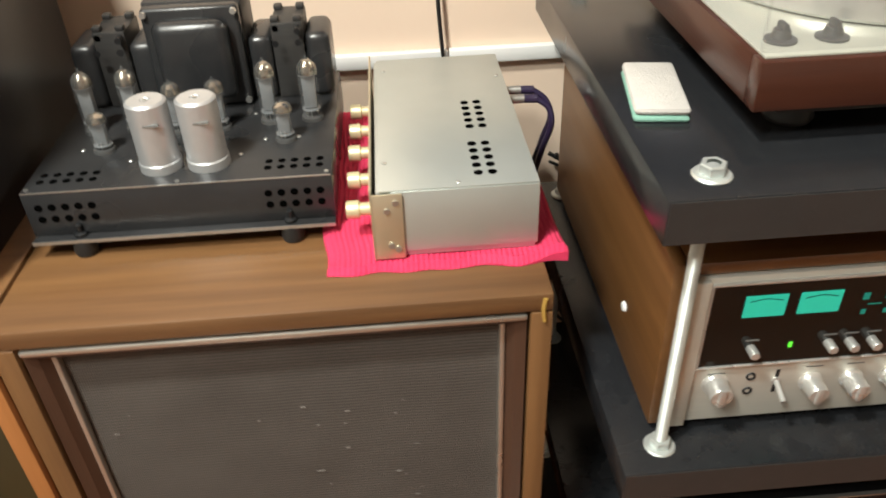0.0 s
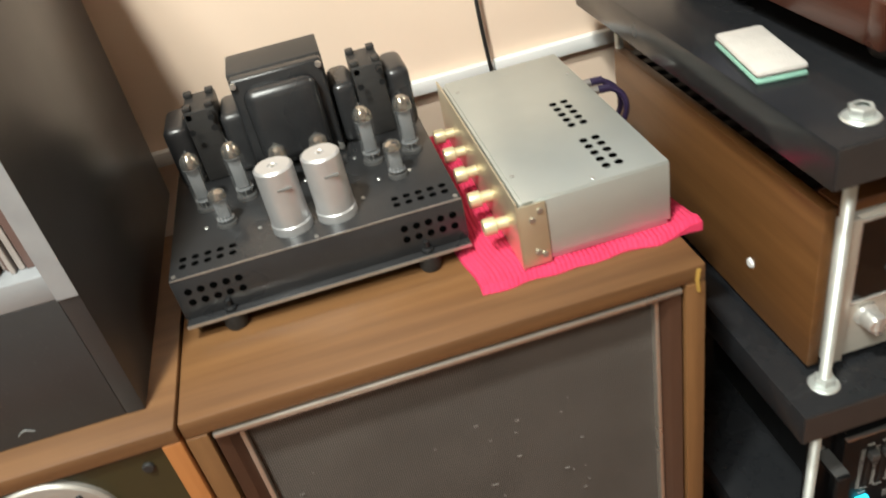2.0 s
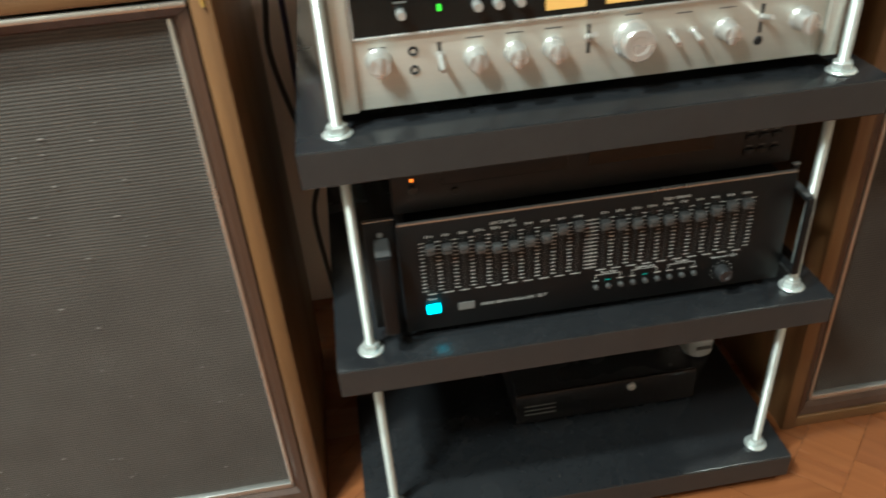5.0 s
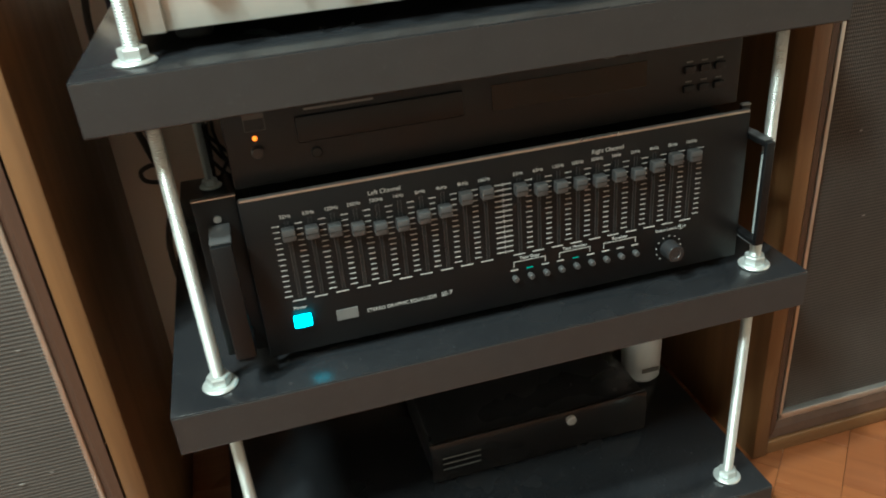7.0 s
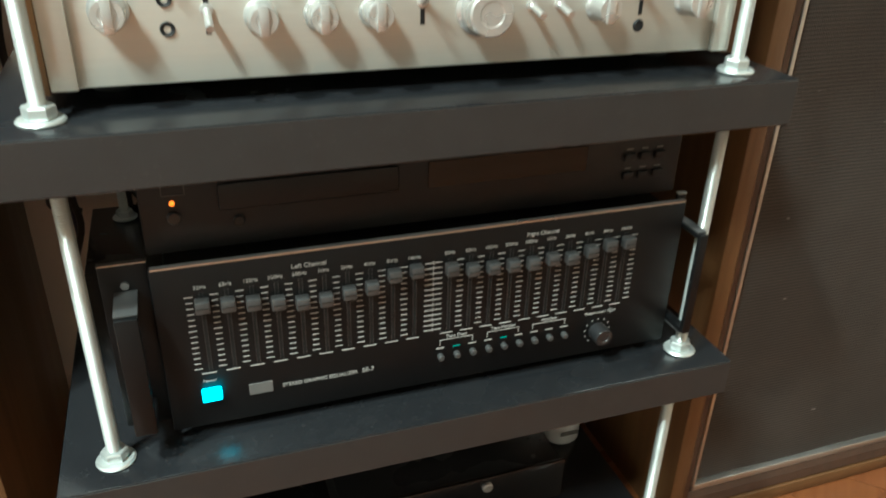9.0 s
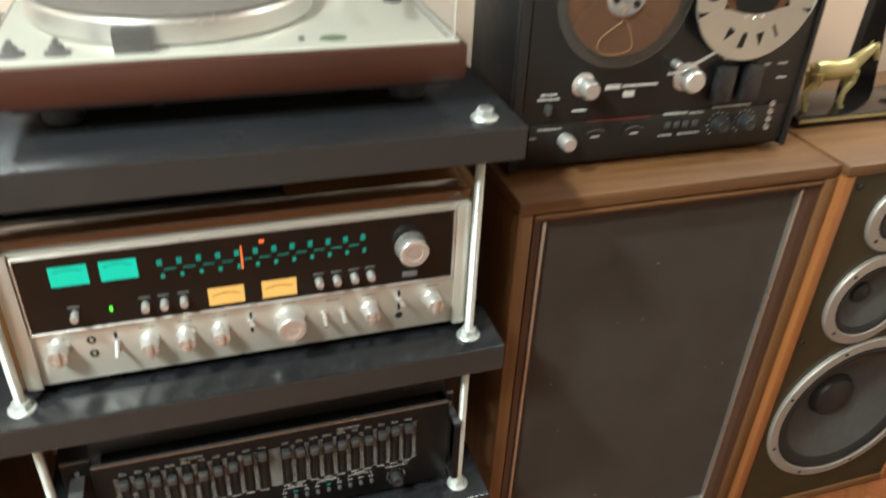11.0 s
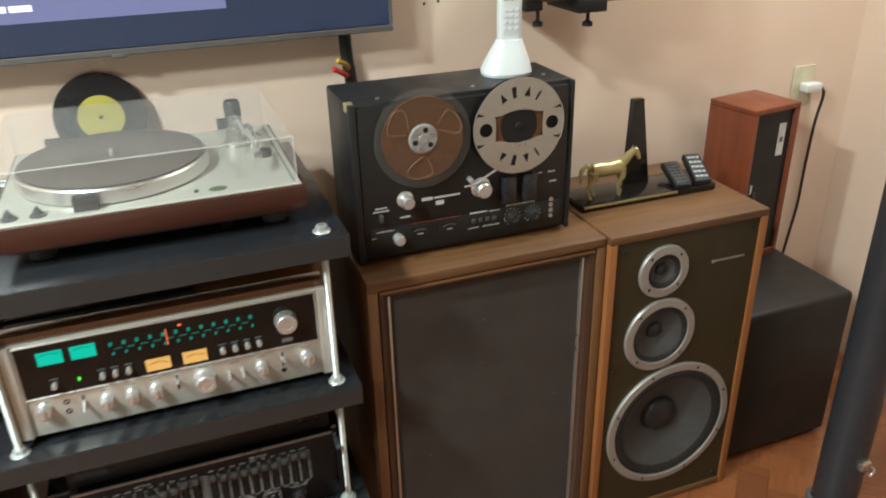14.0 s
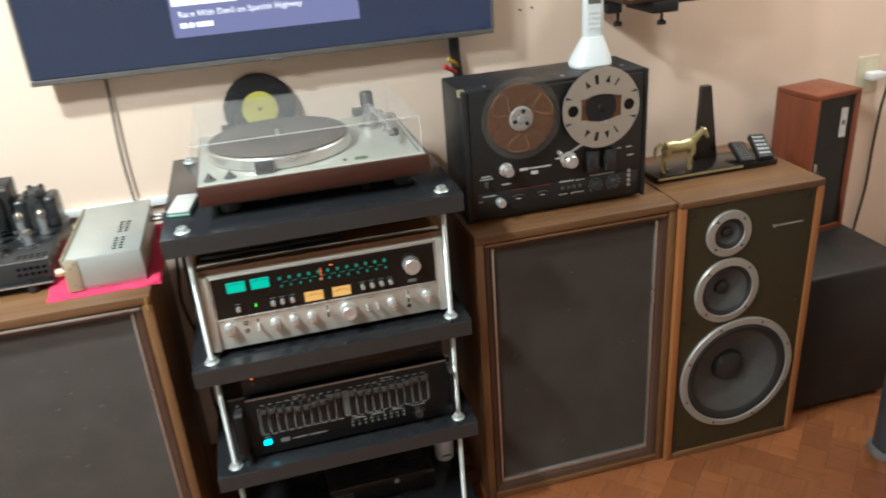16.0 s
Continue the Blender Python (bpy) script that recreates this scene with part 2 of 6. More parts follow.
# ---- the room ----
WALL_Y, LEFT_X, RIGHT_X, REAR_Y, TOP = 1.05, -2.4, 2.42, -3.2, 2.5
structure("wall_north", B(LEFT_X - 0.12, RIGHT_X + 0.12, WALL_Y, WALL_Y + 0.12, 0, TOP), M["wall"], "peach painted plaster wall behind the hi-fi", "wall")
structure("wall_east", B(RIGHT_X, RIGHT_X + 0.12, REAR_Y, WALL_Y, 0, TOP), M["wall"], "peach painted plaster side wall", "wall")
# West and south walls are unseen: they close the room and reflect light.
structure("wall_west", B(LEFT_X - 0.12, LEFT_X, REAR_Y, WALL_Y, 0, TOP), M["wall_plain"], "unseen off-white side wall added to bounce light", "wall")
structure("wall_south", B(LEFT_X - 0.12, RIGHT_X + 0.12, REAR_Y - 0.12, REAR_Y, 0, TOP), M["wall_plain"], "unseen off-white rear wall added to bounce light", "wall")
structure("ceiling", B(LEFT_X - 0.12, RIGHT_X + 0.12, REAR_Y - 0.12, WALL_Y + 0.12, TOP + 0.001, TOP + 0.1), M["ceiling"], "off-white painted ceiling", "ceiling")
floor = structure("floor", B(LEFT_X - 0.12, RIGHT_X + 0.12, REAR_Y - 0.12, WALL_Y + 0.12, -0.1, -0.004), M["dark"], "polished reddish wooden floor", "floor")


# ---- loudspeakers ----
def grille_speaker(at, label, dusty=True):
    """Large floor speaker, walnut box, cloth grille inside a stepped frame. Origin: front left foot."""
    w, d, h = 0.490, 0.33, 0.742
    t = thing("floor_speaker", label, "loudspeaker", at, "grille-fronted floor speakers")
    e = 0.020
    part("top_panel", B(0, w, 0, d, h - e, h, bev=0.003), M["walnut"], t)
    part("side_panel", B(0, e, 0, d, 0, h - e - 0.0005, bev=0.002), M["walnut_up"], t)
    part("side_panel", B(w - e, w, 0, d, 0, h - e - 0.0005, bev=0.002), M["walnut_up"], t)
    part("bottom_panel", B(e, w - e, 0.002, d, 0, e, bev=0.002), M["walnut"], t)
    part("back_panel", B(e, w - e, d - 0.02, d - 0.003, e, h - e), M["dark"], t)
    # silver bead round the opening
    bm = bmesh.new()
    lo, hi, l, r = e + 0.003, h - e - 0.003, e + 0.003, w - e - 0.003
    box(bm, l, r, 0.0, 0.012, hi - 0.006, hi, 0.0018)
    part("trim_strip", bm, M["trim" if dusty else "walnut"], t, "worn silver trim strip" if dusty else "walnut bead")
    f = 0.018
    # sloping dark inner frame
    bm = bmesh.new()
    outer = [(l, lo), (r, lo), (r, hi - 0.006), (l, hi - 0.006)]
    inner = [(l + f, lo + f), (r - f, lo + f), (r - f, hi - f), (l + f, hi - f)]
    def ring(a, ya, b, yb):
        va = [bm.verts.new((x, ya, z)) for x, z in a]
        vb = [bm.verts.new((x, yb, z)) for x, z in b]
        for i in range(4):
            bm.faces.new((va[i], va[(i + 1) % 4], vb[(i + 1) % 4], vb[i]))
    mid = [(l + 0.010, lo + 0.010), (r - 0.010, lo + 0.010), (r - 0.010, hi - 0.014), (l + 0.010, hi - 0.014)]
    ring(outer, 0.004, mid, 0.008)
    ring(mid, 0.008, inner, 0.016)
    ring(inner, 0.016, inner, 0.03)
    part("grille_frame", bm, M["frame_brown"], t, "dark brown stepped grille frame", smooth=False)
    for nm, c in (("side", (l + f, l + f + 0.005, lo + f, hi - f)), ("side", (r - f - 0.005, r - f, lo + f, hi - f)), ("foot", (l + f, r - f, lo + f - 0.002, lo + f + 0.008))):
        part("inner_trim", B(c[0], c[1], 0.013, 0.028, c[2], c[3], bev=0.0015), M["steel" if nm == "foot" else "trim"], t, "narrow silver inner strip")
    # slightly slack cloth
    bm = bmesh.new()
    n = 24
    vs = [[bm.verts.new((l + f + (r - l - 2 * f) * i / n, 0.021 + 0.0016 * noise.noise((i * 0.25, j * 0.25, w + at[0])), lo + f + (hi - lo - 2 * f) * j / n)) for i in range(n + 1)] for j in range(n + 1)]
    for j in range(n):
        for i in range(n):
            bm.faces.new((vs[j][i], vs[j][i + 1], vs[j + 1][i + 1], vs[j + 1][i]))
    # The second tone also carries the dimmer light on the right speaker.
    part("grille_cloth", bm, M["cloth" if dusty else "cloth_clean_dim"], t, "dusty dark brown woven cloth" if dusty else "dark brown woven cloth")
    random.seed(int(at[0] * 100) + 7)
    for _ in range(60 if dusty else 10):
        x, z, s = random.uniform(l + f + 0.02, r - f - 0.02), random.uniform(0.08, h - 0.12), random.uniform(0.0005, 0.0017)
        part("lint_speck", B(x - s * random.uniform(0.5, 4.0), x + s, 0.0186, 0.0192, z - s * random.uniform(0.25, 0.6), z + s * 0.35), M["lint"], t)
    return t


M["lint"] = mat("lint", (0.26, 0.24, 0.22), 0.9)
grille_speaker((-0.339, 0.556, 0), "walnut floor speaker with dusty brown cloth grille")
grille_speaker((0.829, 0.558, 0), "walnut floor speaker with dark brown cloth grille", False)


def driver(parent, x, z, rings, name, y=0.006):
    """A cone driver: cast ring, rubber surround, cone, cap, screws. rings: outer, inner, cone, cap radii."""
    ro, ri, rc, rd = rings
    s = (x, y, z)
    g = part(name, lathe(bmesh.new(), [(ri, 0), (ri, 0.006), (ri + 0.002, 0.008), (ro - 0.002, 0.007), (ro, 0.004), (ro, 0)], s, "y", 56), M["ring"], parent, "silver-ringed driver")
    part("surround", lathe(bmesh.new(), [(ri + 0.001, 0.003), (ri - (ri - rc) * 0.35, 0.007), (rc + (ri - rc) * 0.25, 0.005), (rc - 0.001, 0.0)], s, "y", 48), M["rubber"], g)
    part("cone", lathe(bmesh.new(), [(rc, 0.0), (rd * 1.4, -0.55 * (rc - rd) * 0.8), (rd * 0.9, -0.55 * (rc - rd))], s, "y", 48), M["cone"], g)
    k = -0.55 * (rc - rd)
    part("dust_cap", lathe(bmesh.new(), [(rd, k), (rd * 0.85, k + rd * 0.3), (rd * 0.5, k + rd * 0.48), (0, k + rd * 0.55)], s, "y", 32), M["dome"], g)
    n = 4 if ro < 0.12 else 8
    for i in range(n):
        a = 2 * math.pi * (i + 0.5) / n
        rr = (ro + ri) / 2
        part("screw", rod(bmesh.new(), 0.0032, 0.006, 0.0088, (x + rr * math.cos(a), y, z + rr * math.sin(a)), "y", 10, 0.0008), M["black_matt"], g)
    return g


def three_way(at, label, flip, rise=0.0):
    """Three-way floor speaker with bare drivers. flip: drivers towards the right side."""
    w, d, h = 0.384, 0.33, 0.744
    t = thing("three_way_speaker", label, "loudspeaker", at, "three-way floor speakers")
    e = 0.017
    part("top_panel", B(0, w, 0, d, h - e, h, bev=0.002), M["walnut"], t)
    part("side_panel", B(0, e, 0, d, 0, h - e - 0.0005, bev=0.0015), M["oak_edge"], t)
    part("side_panel", B(w - e, w, 0, d, 0, h - e - 0.0005, bev=0.0015), M["oak_edge"], t)
    part("bottom_panel", B(e, w - e, 0.001, d, 0, e, bev=0.0015), M["walnut"], t)
    part("back_panel", B(e, w - e, d - 0.02, d - 0.003, e, h - e), M["dark"], t)
    fx = (lambda x: w - x) if flip else (lambda x: x)
    # baffle with round openings for the drivers
    cut = [(fx(0.194), 0.230 + rise, 0.143), (fx(0.142), 0.483 + rise, 0.067), (fx(0.134), 0.638 + rise, 0.038)]
    part("baffle", baffle(e, w - e, e, h - e, cut, 0.006), M["baffle"], t, "dark olive baffle", smooth=False)
    driver(t, cut[0][0], cut[0][1], (0.163, 0.144, 0.122, 0.047), "woofer")
    driver(t, cut[1][0], cut[1][1], (0.088, 0.068, 0.058, 0.020), "midrange")
    g = driver(t, cut[2][0], cut[2][1], (0.060, 0.039, 0.030, 0.014), "tweeter")
    bm = bmesh.new()
    box(bm, fx(0.30) - 0.038, fx(0.30) + 0.038, 0.004, 0.0062, 0.640, 0.643)
    part("badge", bm, M["steel"], t, "thin silver badge")
    part("badge_dot", rod(bmesh.new(), 0.004, -0.001, 0.003, (fx(0.30) - 0.042, 0.006, 0.6415), "y", 12), M["steel"], t)
    for x, z in ((e + 0.02, h - e - 0.022), (w - e - 0.02, h - e - 0.022), (e + 0.016, 0.42), (w - e - 0.016, 0.42), (e + 0.02, e + 0.02), (w - e - 0.02, e + 0.02)):
        part("grille_socket", rod(bmesh.new(), 0.0055, -0.002, 0.003, (x, 0.006, z), "y", 14, 0.001), M["rubber"], t)
    return t


def baffle(x0, x1, z0, z1, holes, y, seg=40):
    """A board with round holes: each hole's square cell is ringed, the rest is plain strips."""
    bm = bmesh.new()
    holes = sorted(holes, key=lambda c: c[1])
    cuts = [z0] + [(a[1] + a[2] + b[1] - b[2]) / 2 for a, b in zip(holes, holes[1:])] + [z1]
    for (cx, cz, r), lo, hi in zip(holes, cuts, cuts[1:]):
        rim, out = [], []
        for i in range(seg):
            a = 2 * math.pi * i / seg
            c, s = math.cos(a), math.sin(a)
            rim.append(bm.verts.new((cx + r * c, y, cz + r * s)))
            k = min((x1 - cx) / c if c > 1e-9 else ((x0 - cx) / c if c < -1e-9 else 9), (hi - cz) / s if s > 1e-9 else ((lo - cz) / s if s < -1e-9 else 9))
            out.append(bm.verts.new((cx + k * c, y, cz + k * s)))
        for i in range(seg):
            j = (i + 1) % seg
            bm.faces.new((rim[i], rim[j], out[j], out[i]))
        for X, Z in ((x0, lo), (x1, lo), (x0, hi), (x1, hi)):
            a = math.atan2(Z - cz, X - cx) % (2 * math.pi)
            i = int(a / (2 * math.pi / seg)) % seg
            j = (i + 1) % seg
            bm.faces.new((out[i], out[j], bm.verts.new((X, y, Z))))
    bmesh.ops.remove_doubles(bm, verts=bm.verts, dist=1e-5)
    e = bmesh.ops.extrude_face_region(bm, geom=list(bm.faces))
    bmesh.ops.translate(bm, verts=[v for v in e["geom"] if isinstance(v, bmesh.types.BMVert)], vec=(0, 0.016, 0))
    return bm


three_way((1.321, 0.546, 0), "walnut three-way speaker with olive baffle and bare silver-ringed drivers", False, 0.006)
three_way((-0.7245, 0.551, 0), "walnut three-way speaker beneath the record cabinet", True, 0.028)


# ---- the rack ----
def thread(bm, r, z0, z1, x, y, pitch=0.002, seg=10):
    n = int((z1 - z0) / pitch)
    prof = [(0, z0)]
    for i in range(n):
        prof += [(r, z0 + i * pitch), (r * 0.86, z0 + (i + 0.5) * pitch)]
    prof.append((0, z1))
    return lathe(bm, prof, (x, y, 0), "z", seg)


SHELVES = (0.884, 0.595, 0.326, 0.052)
rack = thing("audio_rack", "black laminate shelf rack on four threaded steel rods", "shelf rack", (0, 0, 0))
for z in SHELVES:
    s = part("shelf", B(0.206, 0.788, 0.472, 0.99, z - 0.038, z, bev=0.0012), M["black_lam"], rack)
    part("edge_band", B(0.207, 0.787, 0.4712, 0.4724, z - 0.0365, z - 0.0015), M["black_edge"], s)
for x in (0.246, 0.750):
    for y in (0.502, 0.952):
        part("threaded_rod", thread(bmesh.new(), 0.0056, 0.004, 0.894, x, y), M["zinc"], rack, "galvanised threaded rod")
        for z in SHELVES:
            bm = bmesh.new()
            lathe(bm, [(0.0058, z), (0.0140, z), (0.0148, z + 0.0015), (0.0135, z + 0.003), (0.0058, z + 0.003)], (x, y, 0), "z", 28)
            part("washer", bm, M["zinc"], rack)
            part("nut", lathe(bmesh.new(), [(0.0057, z + 0.003), (0.0092, z + 0.003), (0.0100, z + 0.0045), (0.0100, z + 0.0100), (0.0092, z + 0.0112), (0.0057, z + 0.0112)], (x, y, 0), "z", 6), M["zinc"], rack, smooth=False)
        part("foot", rod(bmesh.new(), 0.016, 0.0, 0.0135, (x, y, 0), "z", 18, 0.002), M["rubber"], rack)


# ---- more materials ----
M["face"] = mat("satin_aluminium_face", (0.64, 0.63, 0.57), 0.40, 0.45, second=(0.57, 0.56, 0.51), scale=60, amount=0.4, stretch=(0.2, 6, 6))
M["knob"] = mat("turned_aluminium", (0.74, 0.74, 0.72), 0.30, 0.70, scale=90, amount=0.4)
M["case_wood"] = wood("aged_walnut_case", (0.170, 0.078, 0.027), (0.095, 0.041, 0.014), 0.40, "y", 7.0)
M["dial_glass"] = mat("black_dial_glass", (0.006, 0.008, 0.008), 0.08, scale=20, rough_var=0.02)
M["teal"] = mat("lit_teal_meter", (0.01, 0.25, 0.2), 0.4, emit=(0.0, 0.58, 0.40), power=0.62)
M["teal_dim"] = mat("lit_dial_marks", (0.0, 0.2, 0.16), 0.4, emit=(0.0, 0.42, 0.32), power=0.25)
M["amber"] = mat("lit_amber_meter", (0.5, 0.3, 0.1), 0.4, emit=(0.80, 0.42, 0.10), power=0.48)
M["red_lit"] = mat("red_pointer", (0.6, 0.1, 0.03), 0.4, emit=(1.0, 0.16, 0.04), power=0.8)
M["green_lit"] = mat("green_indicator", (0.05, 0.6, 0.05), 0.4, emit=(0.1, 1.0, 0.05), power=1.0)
M["cyan_lit"] = mat("cyan_power_lamp", (0.0, 0.5, 0.6), 0.3, emit=(0.0, 0.72, 1.0), power=3.4)
M["orange_lit"] = mat("orange_power_lamp", (0.7, 0.2, 0.02), 0.3, emit=(1.0, 0.20, 0.02), power=1.6)
M["print"] = mat("pale_grey_print", (0.62, 0.62, 0.60), 0.6)
M["print_dim"] = mat("dull_grey_print", (0.16, 0.16, 0.155), 0.6)
M["fader"] = mat("grey_fader_cap", (0.07, 0.07, 0.07), 0.45)
M["badge_grey"] = mat("dark_grey_print", (0.075, 0.075, 0.073), 0.6)
M["player_face"] = mat("charcoal_face", (0.0095, 0.009, 0.009), 0.48, scale=50, spec=0.35)
M["rosewood"] = wood("rosewood_plinth", (0.074, 0.023, 0.013), (0.034, 0.010, 0.006), 0.3, "x", 8.0, coat=0.2)
M["rosewood_y"] = wood("rosewood_plinth_in_depth", (0.074, 0.023, 0.013), (0.034, 0.010, 0.006), 0.3, "y", 8.0, coat=0.2)
M["deck_plate"] = mat("pale_grey_green_plate", (0.55, 0.56, 0.49), 0.38, 0.35, scale=40, amount=0.2)
M["platter"] = mat("polished_platter_rim", (0.74, 0.74, 0.72), 0.36, 0.9, scale=60, amount=0.2, stretch=(1, 1, 12))
M["mat"] = mat("brown_grey_felt", (0.115, 0.100, 0.085), 0.75, scale=90, bump=0.15, bump_scale=700)
M["acrylic"] = glass("clear_acrylic_lid", (0.52, 0.52, 0.50), 0.05, 0.91)
M["acrylic_edge"] = glass("glinting_acrylic_edge", (0.75, 0.76, 0.74), 0.25, 0.68)
M["vinyl"] = mat("black_vinyl", (0.012, 0.012, 0.014), 0.25, scale=60)
M["yellow_label"] = mat("yellow_paper_label", (0.46, 0.41, 0.07), 0.6, second=(0.36, 0.32, 0.06), scale=60)
M["vinyl_wrap"] = mat("black_grained_vinyl", (0.013, 0.014, 0.015), 0.42, scale=80, bump=0.3, bump_scale=600)
M["deck_face"] = mat("black_anodised_face", (0.010, 0.011, 0.011), 0.38, scale=50)
M["reel_metal"] = mat("brushed_reel_metal", (0.56, 0.57, 0.53), 0.4, 0.8, scale=60, amount=0.25)
M["tape"] = mat("brown_tape_pack", (0.135, 0.052, 0.018), 0.28, second=(0.075, 0.031, 0.014), scale=50)
M["clear_reel"] = glass("clear_reel_plastic", (0.30, 0.28, 0.24), 0.06, 0.95)
M["reel_edge"] = mat("amber_plastic_edge", (0.42, 0.26, 0.14), 0.3)
M["hub"] = mat("grey_plastic_hub", (0.33, 0.32, 0.30), 0.35, second=(0.22, 0.21, 0.20), scale=90)
M["zinc_sheet"] = mat("zinc_plated_sheet", (0.56, 0.60, 0.58), 0.44, 0.7, second=(0.50, 0.54, 0.52), scale=26, amount=0.5, rough_var=0.08)
M["brass"] = mat("yellow_passivated_steel", (0.72, 0.64, 0.47), 0.38, 0.8, second=(0.64, 0.56, 0.42), scale=40, amount=0.5)
M["cream"] = mat("brass_plated_knob", (0.66, 0.58, 0.38), 0.36, 0.45, second=(0.55, 0.47, 0.29), scale=90)
M["pink"] = mat("pink_terry_cloth", (0.80, 0.045, 0.13), 0.9, second=(0.66, 0.03, 0.10), scale=160, bump=0.8, bump_scale=900)
M["lam"] = mat("transformer_laminations", (0.045, 0.043, 0.042), 0.5, 0.3, scale=30, stretch=(0.3, 0.3, 12))
M["alu_can"] = mat("capacitor_aluminium", (0.59, 0.60, 0.61), 0.42, 0.65, scale=40, amount=0.35, bump=0.05)
M["tube_glass"] = glass("valve_glass", (0.5, 0.52, 0.53), 0.03, 0.93)
M["getter"] = mat("silver_getter", (0.42, 0.37, 0.30), 0.18, 0.95)
M["plate_grey"] = mat("valve_plate_grey", (0.27, 0.28, 0.29), 0.5, 0.5)
M["sponge_white"] = mat("worn_white_sponge", (0.58, 0.56, 0.53), 0.9, second=(0.48, 0.46, 0.44), scale=60, bump=0.6, bump_scale=500)
M["sponge_green"] = mat("mint_scourer", (0.26, 0.52, 0.42), 0.95, scale=200, bump=0.7, bump_scale=700)
M["cherry"] = wood("cherry_veneer", (0.26, 0.066, 0.025), (0.165, 0.040, 0.016), 0.4, "z", 8.0)
M["sub_vinyl"] = mat("dark_brown_vinyl_box", (0.009, 0.0075, 0.0065), 0.55, scale=50, bump=0.15)
M["sticker"] = mat("white_sticker", (0.72, 0.72, 0.70), 0.6)
M["gold"] = mat("aged_brass", (0.62, 0.56, 0.30), 0.38, 0.65, second=(0.42, 0.37, 0.18), scale=60, amount=0.6)
M["lacquer"] = mat("black_lacquer", (0.010, 0.009, 0.009), 0.18, scale=40)
M["phone"] = mat("white_phone_plastic", (0.76, 0.81, 0.82), 0.35, scale=20, amount=0.1)
M["lcd"] = mat("grey_lcd", (0.16, 0.19, 0.16), 0.25)
M["keys"] = mat("pale_grey_keys", (0.45, 0.47, 0.47), 0.5)
M["outlet"] = mat("ivory_plastic", (0.70, 0.64, 0.46), 0.45)
M["bezel"] = mat("grey_bezel", (0.17, 0.165, 0.16), 0.38, 0.5)
M["screen"] = mat("lit_screen_navy", (0.006, 0.007, 0.010), 0.12, emit=(0.030, 0.042, 0.085), power=0.750, rough_var=0.02)
M["screen_card"] = mat("lit_screen_card", (0.02, 0.02, 0.03), 0.12, emit=(0.16, 0.17, 0.32), power=1.0, rough_var=0.02)
M["screen_text"] = mat("lit_screen_text", (0.5, 0.5, 0.5), 0.2, emit=(0.75, 0.76, 0.80), power=1.0)
M["pillar"] = mat("dark_grey_pillar_paint", (0.028, 0.031, 0.038), 0.42, second=(0.040, 0.043, 0.050), scale=18, amount=0.5, bump=0.1, bump_scale=60)
M["mortar"] = mat("rough_grey_mortar", (0.13, 0.12, 0.11), 0.9, second=(0.07, 0.06, 0.055), scale=30, bump=0.8, bump_scale=120)
M["cable"] = mat("black_cable", (0.012, 0.012, 0.012), 0.5)
M["cable_violet"] = mat("violet_black_cable", (0.030, 0.020, 0.055), 0.4)
M["cord_brown"] = mat("dark_brown_cord", (0.045, 0.030, 0.020), 0.5)
M["rca_red"] = mat("red_plug", (0.65, 0.04, 0.03), 0.4)
M["rca_yellow"] = mat("yellow_plug", (0.75, 0.45, 0.04), 0.4)
M["sleeve_a"] = mat("cream_record_sleeve", (0.62, 0.55, 0.47), 0.6, scale=40)
M["sleeve_b"] = mat("grey_record_sleeve", (0.33, 0.29, 0.27), 0.6, scale=40)
M["sleeve_c"] = mat("dark_record_sleeve", (0.12, 0.07, 0.06), 0.6, scale=40)
M["alu_edge"] = mat("grey_edge_band", (0.36, 0.38, 0.40), 0.45, 0.4, scale=40)
M["cab_black"] = mat("black_cabinet_laminate", (0.020, 0.020, 0.021), 0.38, second=(0.030, 0.030, 0.031), scale=24, amount=0.5, bump=0.05, bump_scale=400, dust=0.05)
M["case_top"] = wood("polished_walnut_top", (0.190, 0.088, 0.036), (0.110, 0.048, 0.020), 0.16, "x", coat=0.5)
M["eq_face"] = mat("black_anodised_panel", (0.0048, 0.0050, 0.0056), 0.48, scale=70, bump=0.03, spec=0.3)
M["eq_print"] = mat("grey_white_print", (0.46, 0.46, 0.44), 0.6)
M["glue"] = mat("yellowed_glue", (0.45, 0.27, 0.06), 0.6)


def knob_turned(parent, x, z, y, r, depth, name="knob", mtl=None, skirt=0.0):
    """A turned control knob on a front face at depth y."""
    bm = bmesh.new()
    if skirt:
        lathe(bm, [(0, 0), (skirt, 0), (skirt, 0.002), (r, 0.004)], (x, y, z), "y", 28)
    lathe(bm, [(r, 0), (r * 0.97, depth - 0.0012), (r * 0.9, depth), (r * 0.55, depth), (r * 0.5, depth - 0.0006), (0, depth - 0.0006)], (x, y, z), "y", 28)
    return part(name, bm, mtl or M["knob"], parent)


def lever(parent, x, z, y, tilt, name="lever"):
    bm = bmesh.new()
    lathe(bm, [(0, 0), (0.0042, 0), (0.0042, 0.0015), (0.003, 0.002), (0, 0.002)], (x, y, z), "y", 14)
    tube(bm, [(x, y, z), (x, y - 0.012, z + tilt * 0.6), (x, y - 0.02, z + tilt)], 0.0026, 10, 4)
    return part(name, bm, M["knob"], parent)


def feet(parent, xs, ys, z0, z1, r=0.014, mtl=None):
    for x in xs:
        for y in ys:
            part("foot", rod(bmesh.new(), r, z0, z1, (x, y, 0), "z", 16, 0.002), mtl or M["rubber"], parent)


